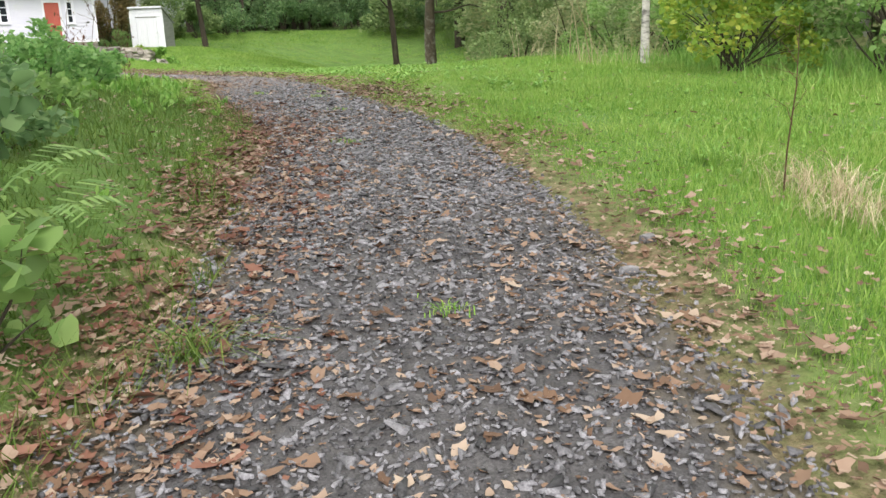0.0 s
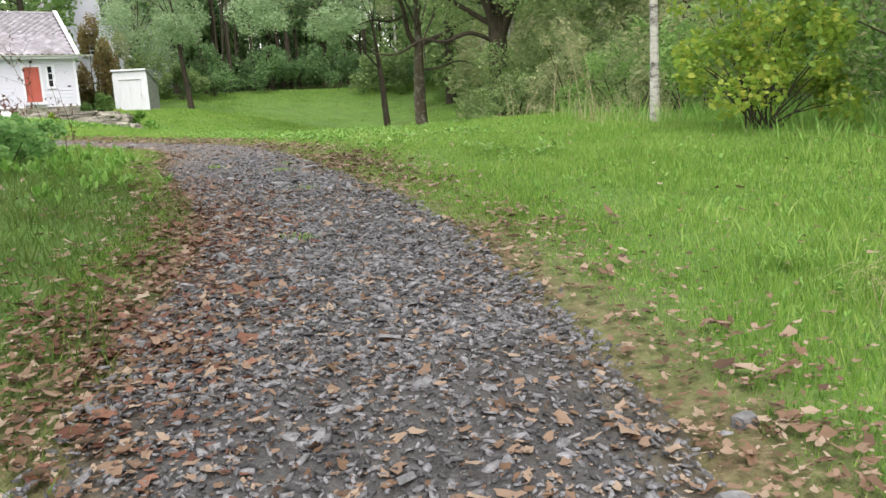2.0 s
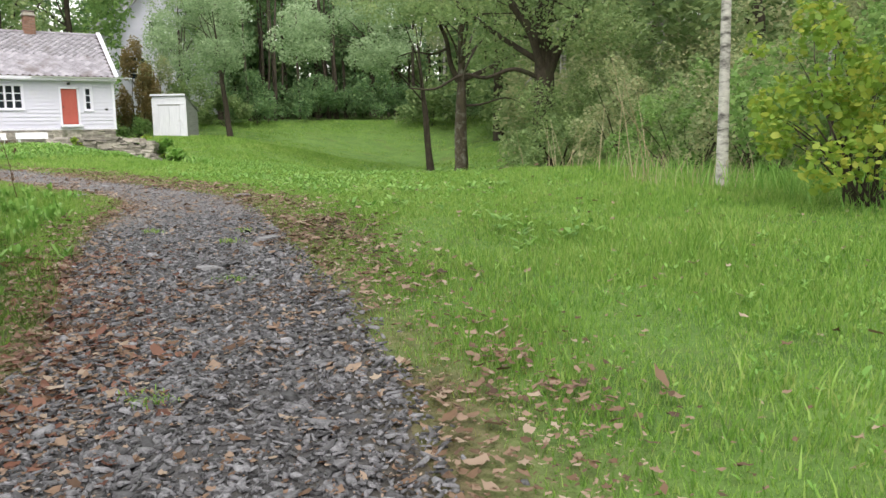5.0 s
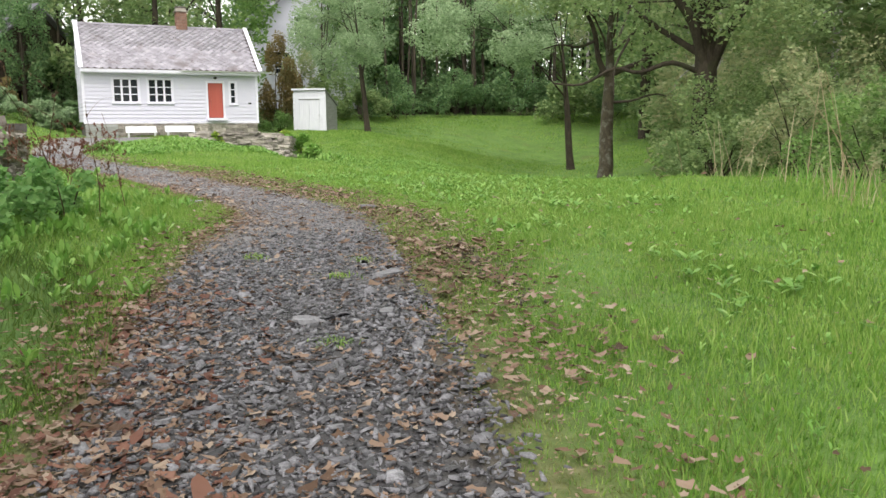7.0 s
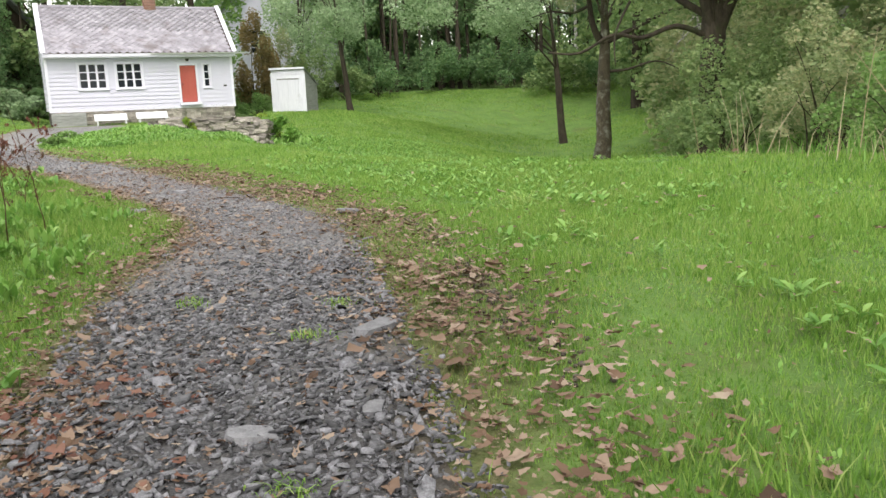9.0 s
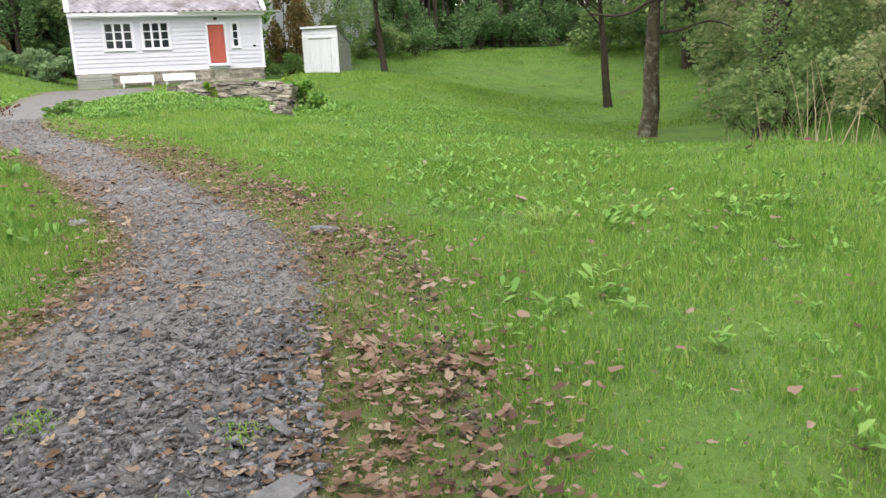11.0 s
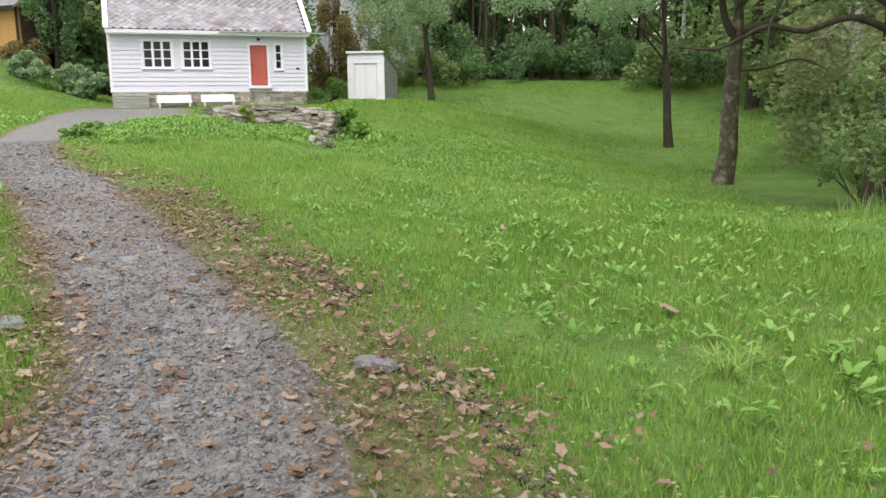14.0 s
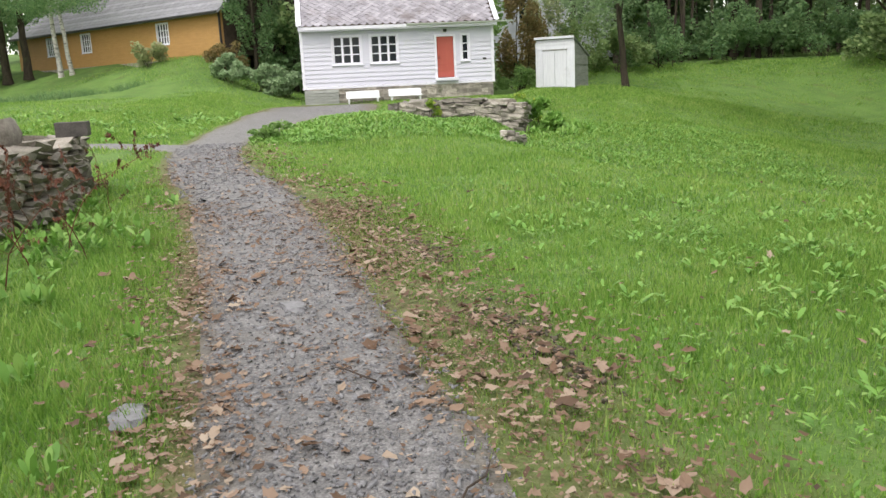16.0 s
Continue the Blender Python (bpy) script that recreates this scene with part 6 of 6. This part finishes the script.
def chip_bed(name, r, n, y0, y1, size, mat="chip", fade=None):
    x, y, s, a, tx, ty = chips_along(r, n, y0, y1, size, fade)
    kind = r.integers(0, 12, len(x))
    base = np.array(SHAPES)[kind] * np.stack([s, s, 0.005 + s * 0.12], -1)[:, None]
    base[:, :, 2] += base[:, :, 0] * tx[:, None] + base[:, :, 1] * ty[:, None]
    ca, sa = np.cos(a)[:, None], np.sin(a)[:, None]
    vx = base[:, :, 0] * ca - base[:, :, 1] * sa + x[:, None]
    vy = base[:, :, 0] * sa + base[:, :, 1] * ca + y[:, None]
    vz = base[:, :, 2] + (height(x, y) + 0.024 + r.uniform(0, 0.008, len(x)))[:, None]
    v = np.stack([vx, vy, vz], -1).reshape(-1, 3)
    k = 10 * np.arange(len(x))[:, None]
    tri = np.concatenate([k + np.array([[f[0], f[j], f[j + 1]]]) for f in CHIP_F for j in range(1, len(f) - 1)])
    o = fast_mesh(name, v, tri, mat, path)
    o["kind"] = "stuff"
    return o


chip_bed("slate_chips", rc, 30000, -14.8, -10.2, 0.0155, "chip")
chip_bed("slate_chips", rc, 33000, -10.4, -0.8, 0.0185, "chip", (-1.5, -6.0))
chip_bed("slate_chips", rc, 10000, -7.0, 5, 0.0105, "fine_chip", (-7.0, -2.5))
chip_bed("slate_chips", rc, 6000, 5, 14, 0.018, "fine_chip")
kinds = []
for s in SHAPES:
    me = bpy.data.meshes.new("slate_chip")
    me.from_pydata((s * np.array([1, 1, 0.35])).tolist(), [], CHIP_F)
    me.materials.append(M["chip"])
    kinds.append(me)
x, y, s, a, tx, ty = chips_along(rc, 280, -12.5, -6, 0.03)
for i in range(len(x)):
    o = new("slate_chip", kinds[i % 12])
    o.parent = path
    o.matrix_basis = pose(x[i], y[i], hz(x[i], y[i]) + 0.034, math.degrees(tx[i]), math.degrees(ty[i]), math.degrees(a[i])) @ Matrix.Diagonal((s[i], s[i], s[i] * 0.8, 1))

# ---- clods of dark soil turned up along the rut ----
def clods(r, n):
    """Rough lumps beside the track, joined."""
    bm = boulder_mesh(71, 1, 1, 0.7, 0.25, 0.6)
    bm.verts.ensure_lookup_table()
    v0 = np.array([v.co[:] for v in bm.verts])
    f0 = np.array([[v.index for v in f.verts] for f in bm.faces])
    bm.free()
    x, y = r.uniform(0.5, 4.2, n * 60), r.uniform(-5.5, 5.0, n * 60)
    d, side, half = off_line(x, y, TRACK)
    ok = (side > 0) & (r.uniform(0, 1, n * 60) < np.exp(-((d - half - 0.56) / 0.1) ** 2) * np.clip(0.35 + smooth_noise(x * 2.4, y * 2.4), 0, 1))
    x, y = x[ok][:n], y[ok][:n]
    m = len(x)
    a, k = r.uniform(0, 6.3, m), np.minimum(0.013 * r.lognormal(0, 0.55, m), 0.03)
    ca, sa = (np.cos(a) * k)[:, None], (np.sin(a) * k)[:, None]
    v = np.stack([v0[:, 0] * ca - v0[:, 1] * sa + x[:, None], v0[:, 0] * sa + v0[:, 1] * ca + y[:, None], v0[:, 2] * k[:, None] + (height(x, y) + 0.008)[:, None]], -1).reshape(-1, 3)
    f = (f0[None] + len(v0) * np.arange(m)[:, None, None]).reshape(-1, 4)
    return tagged(fast_mesh("soil_clods", v, f, "soil"), "dark clods of earth along a rut beside the path", "soil", kind="stuff")


clods(rc, 900)

# ---- fallen leaves ----
def leaf_shape(r, lobes):
    out = []
    n = lobes * 2
    for i in range(n):
        f = (i + r.uniform(-0.3, 0.3)) / n * 2 * math.pi
        rad = (1.0 if i % 2 == 0 else 0.74) * r.uniform(0.7, 1.15)
        x, y = math.cos(f) * rad, math.sin(f) * rad * 0.6
        out.append((x, y, 0.16 * x * x + 0.7 * y * y * r.uniform(0.2, 1.2) + r.normal(0, 0.09)))
    return [(0, 0, r.uniform(-0.02, 0.05))] + out


LEAF = [leaf_shape(rc, 5) for _ in range(10)]
LF = [(0, 1 + i, 1 + (i + 1) % 10) for i in range(10)]


def leaf_places(r, n, y0, y1):
    x, y = r.uniform(-3.0, 9.0, n), r.uniform(y0, y1, n)
    d, side, half = off_line(x, y, TRACK)
    o = d - half
    early = 1 - step(-8, -3, y)
    edge = np.where(side < 0, np.maximum(np.exp(-((o - 0.02) / (0.32 + 0.3 * early)) ** 2) * (0.75 + 0.35 * early), 0.2 * early * np.exp(-np.abs(o) / 1.2)), np.exp(-((o - 0.25) / 0.5) ** 2) * (0.6 + 0.4 * (1 - early)))
    on = np.where(o < 0, 0.26 + 0.07 * early + 0.3 * early * (side < 0) * np.exp(-np.abs(o) / 0.4), 0.0)
    lawn = np.where((side > 0) & (o > 0), 0.035 * np.exp(-o / 2.2) * (1 - step(-1, 4, y)) + 0.008, 0.01)
    dens = np.maximum(np.maximum(edge, on), lawn) * np.clip(0.7 + 0.5 * smooth_noise(x * 2.3, y * 2.3), 0.2, 1.4)
    ok = r.uniform(0, 1, n) < dens
    return x[ok], y[ok]


def litter(name, r, n, y0, y1, size, crumb=False, mat="fallen"):
    x, y = leaf_places(r, n, y0, y1)
    if mat == "fallen_red":
        d, side, half = off_line(x, y, TRACK)
        ok = (side < 0) & (d - half < 0.5) & (d - half > -0.75)
        x, y = x[ok], y[ok]
    m = len(x)
    base = np.array(LEAF)[r.integers(0, 10, m)] * (size * r.lognormal(0, 0.35, m))[:, None, None]
    a, tx, ty = r.uniform(0, 6.3, m), r.normal(0, 0.2, m), r.normal(0, 0.2, m)
    base[:, :, 2] += base[:, :, 0] * tx[:, None] + base[:, :, 1] * ty[:, None]
    ca, sa = np.cos(a)[:, None], np.sin(a)[:, None]
    grassy = np.where(clear_of_track(x, y, 0.3), 0.022, 0.0) * (1 - verge(x, y)) - 0.006
    v = np.stack([base[:, :, 0] * ca - base[:, :, 1] * sa + x[:, None], base[:, :, 0] * sa + base[:, :, 1] * ca + y[:, None], base[:, :, 2] + (height(x, y) + 0.036 + grassy)[:, None]], -1).reshape(-1, 3)
    k = 11 * np.arange(m)[:, None]
    faces = [(1, 4, 6, 9)] if crumb else LF
    o = fast_mesh(name, v, np.concatenate([k + np.array([f]) for f in faces]), mat, litter_thing)
    o["kind"] = "stuff"
    return m


litter_thing = thing("leaf_litter", pose(0, 0, 0), "brown and tan fallen oak and maple leaves scattered on path and lawn", "fallen leaves")
litter("scattered_leaves", rc, 84000, -14.5, -3, 0.027)
litter("scattered_leaves", rc, 48000, -3, 6, 0.025)
litter("scattered_leaves", rc, 16000, 6, 13, 0.028)
litter("reddish_leaves", rc, 34000, -13.5, -4.5, 0.03, False, "fallen_red")
litter("leaf_crumbs", rc, 150000, -14.5, -3, 0.012, True)
litter("leaf_crumbs", rc, 250000, -3, 6, 0.0115, True)
lk = []
for s in LEAF:
    me = bpy.data.meshes.new("leaf")
    me.from_pydata(s, [], LF)
    me.materials.append(M["fallen"])
    lk.append(me)
x, y = leaf_places(rc, 3000, -13, 2)
for i in range(min(len(x), 280)):
    o = new("leaf", lk[i % 10])
    o.parent = litter_thing
    s = 0.037 * rc.uniform(0.75, 1.35)
    o.matrix_basis = pose(x[i], y[i], hz(x[i], y[i]) + 0.05, rc.normal(0, 12), rc.normal(0, 12), rc.uniform(0, 360)) @ Matrix.Diagonal((s, s, s, 1))
for i, (x, y) in enumerate(((1.6, -6.2), (2.3, -0.4), (1.9, 0.6), (0.6, -9.5), (2.0, -2.2))):
    t = tagged(obj("twig", tube(bmesh.new(), [(0, 0, 0), (0.09, 0.01, 0.008), (0.2, -0.012, 0.0), (0.3, 0.01, 0.004)], [0.005, 0.0045, 0.0035, 0.0015], 5), "dark_wood"), "small dark fallen twig lying on the gravel", "twig", "fallen twigs")
    t.matrix_basis = pose(x, y, hz(x, y) + 0.05, 0, 0, 70 * i)
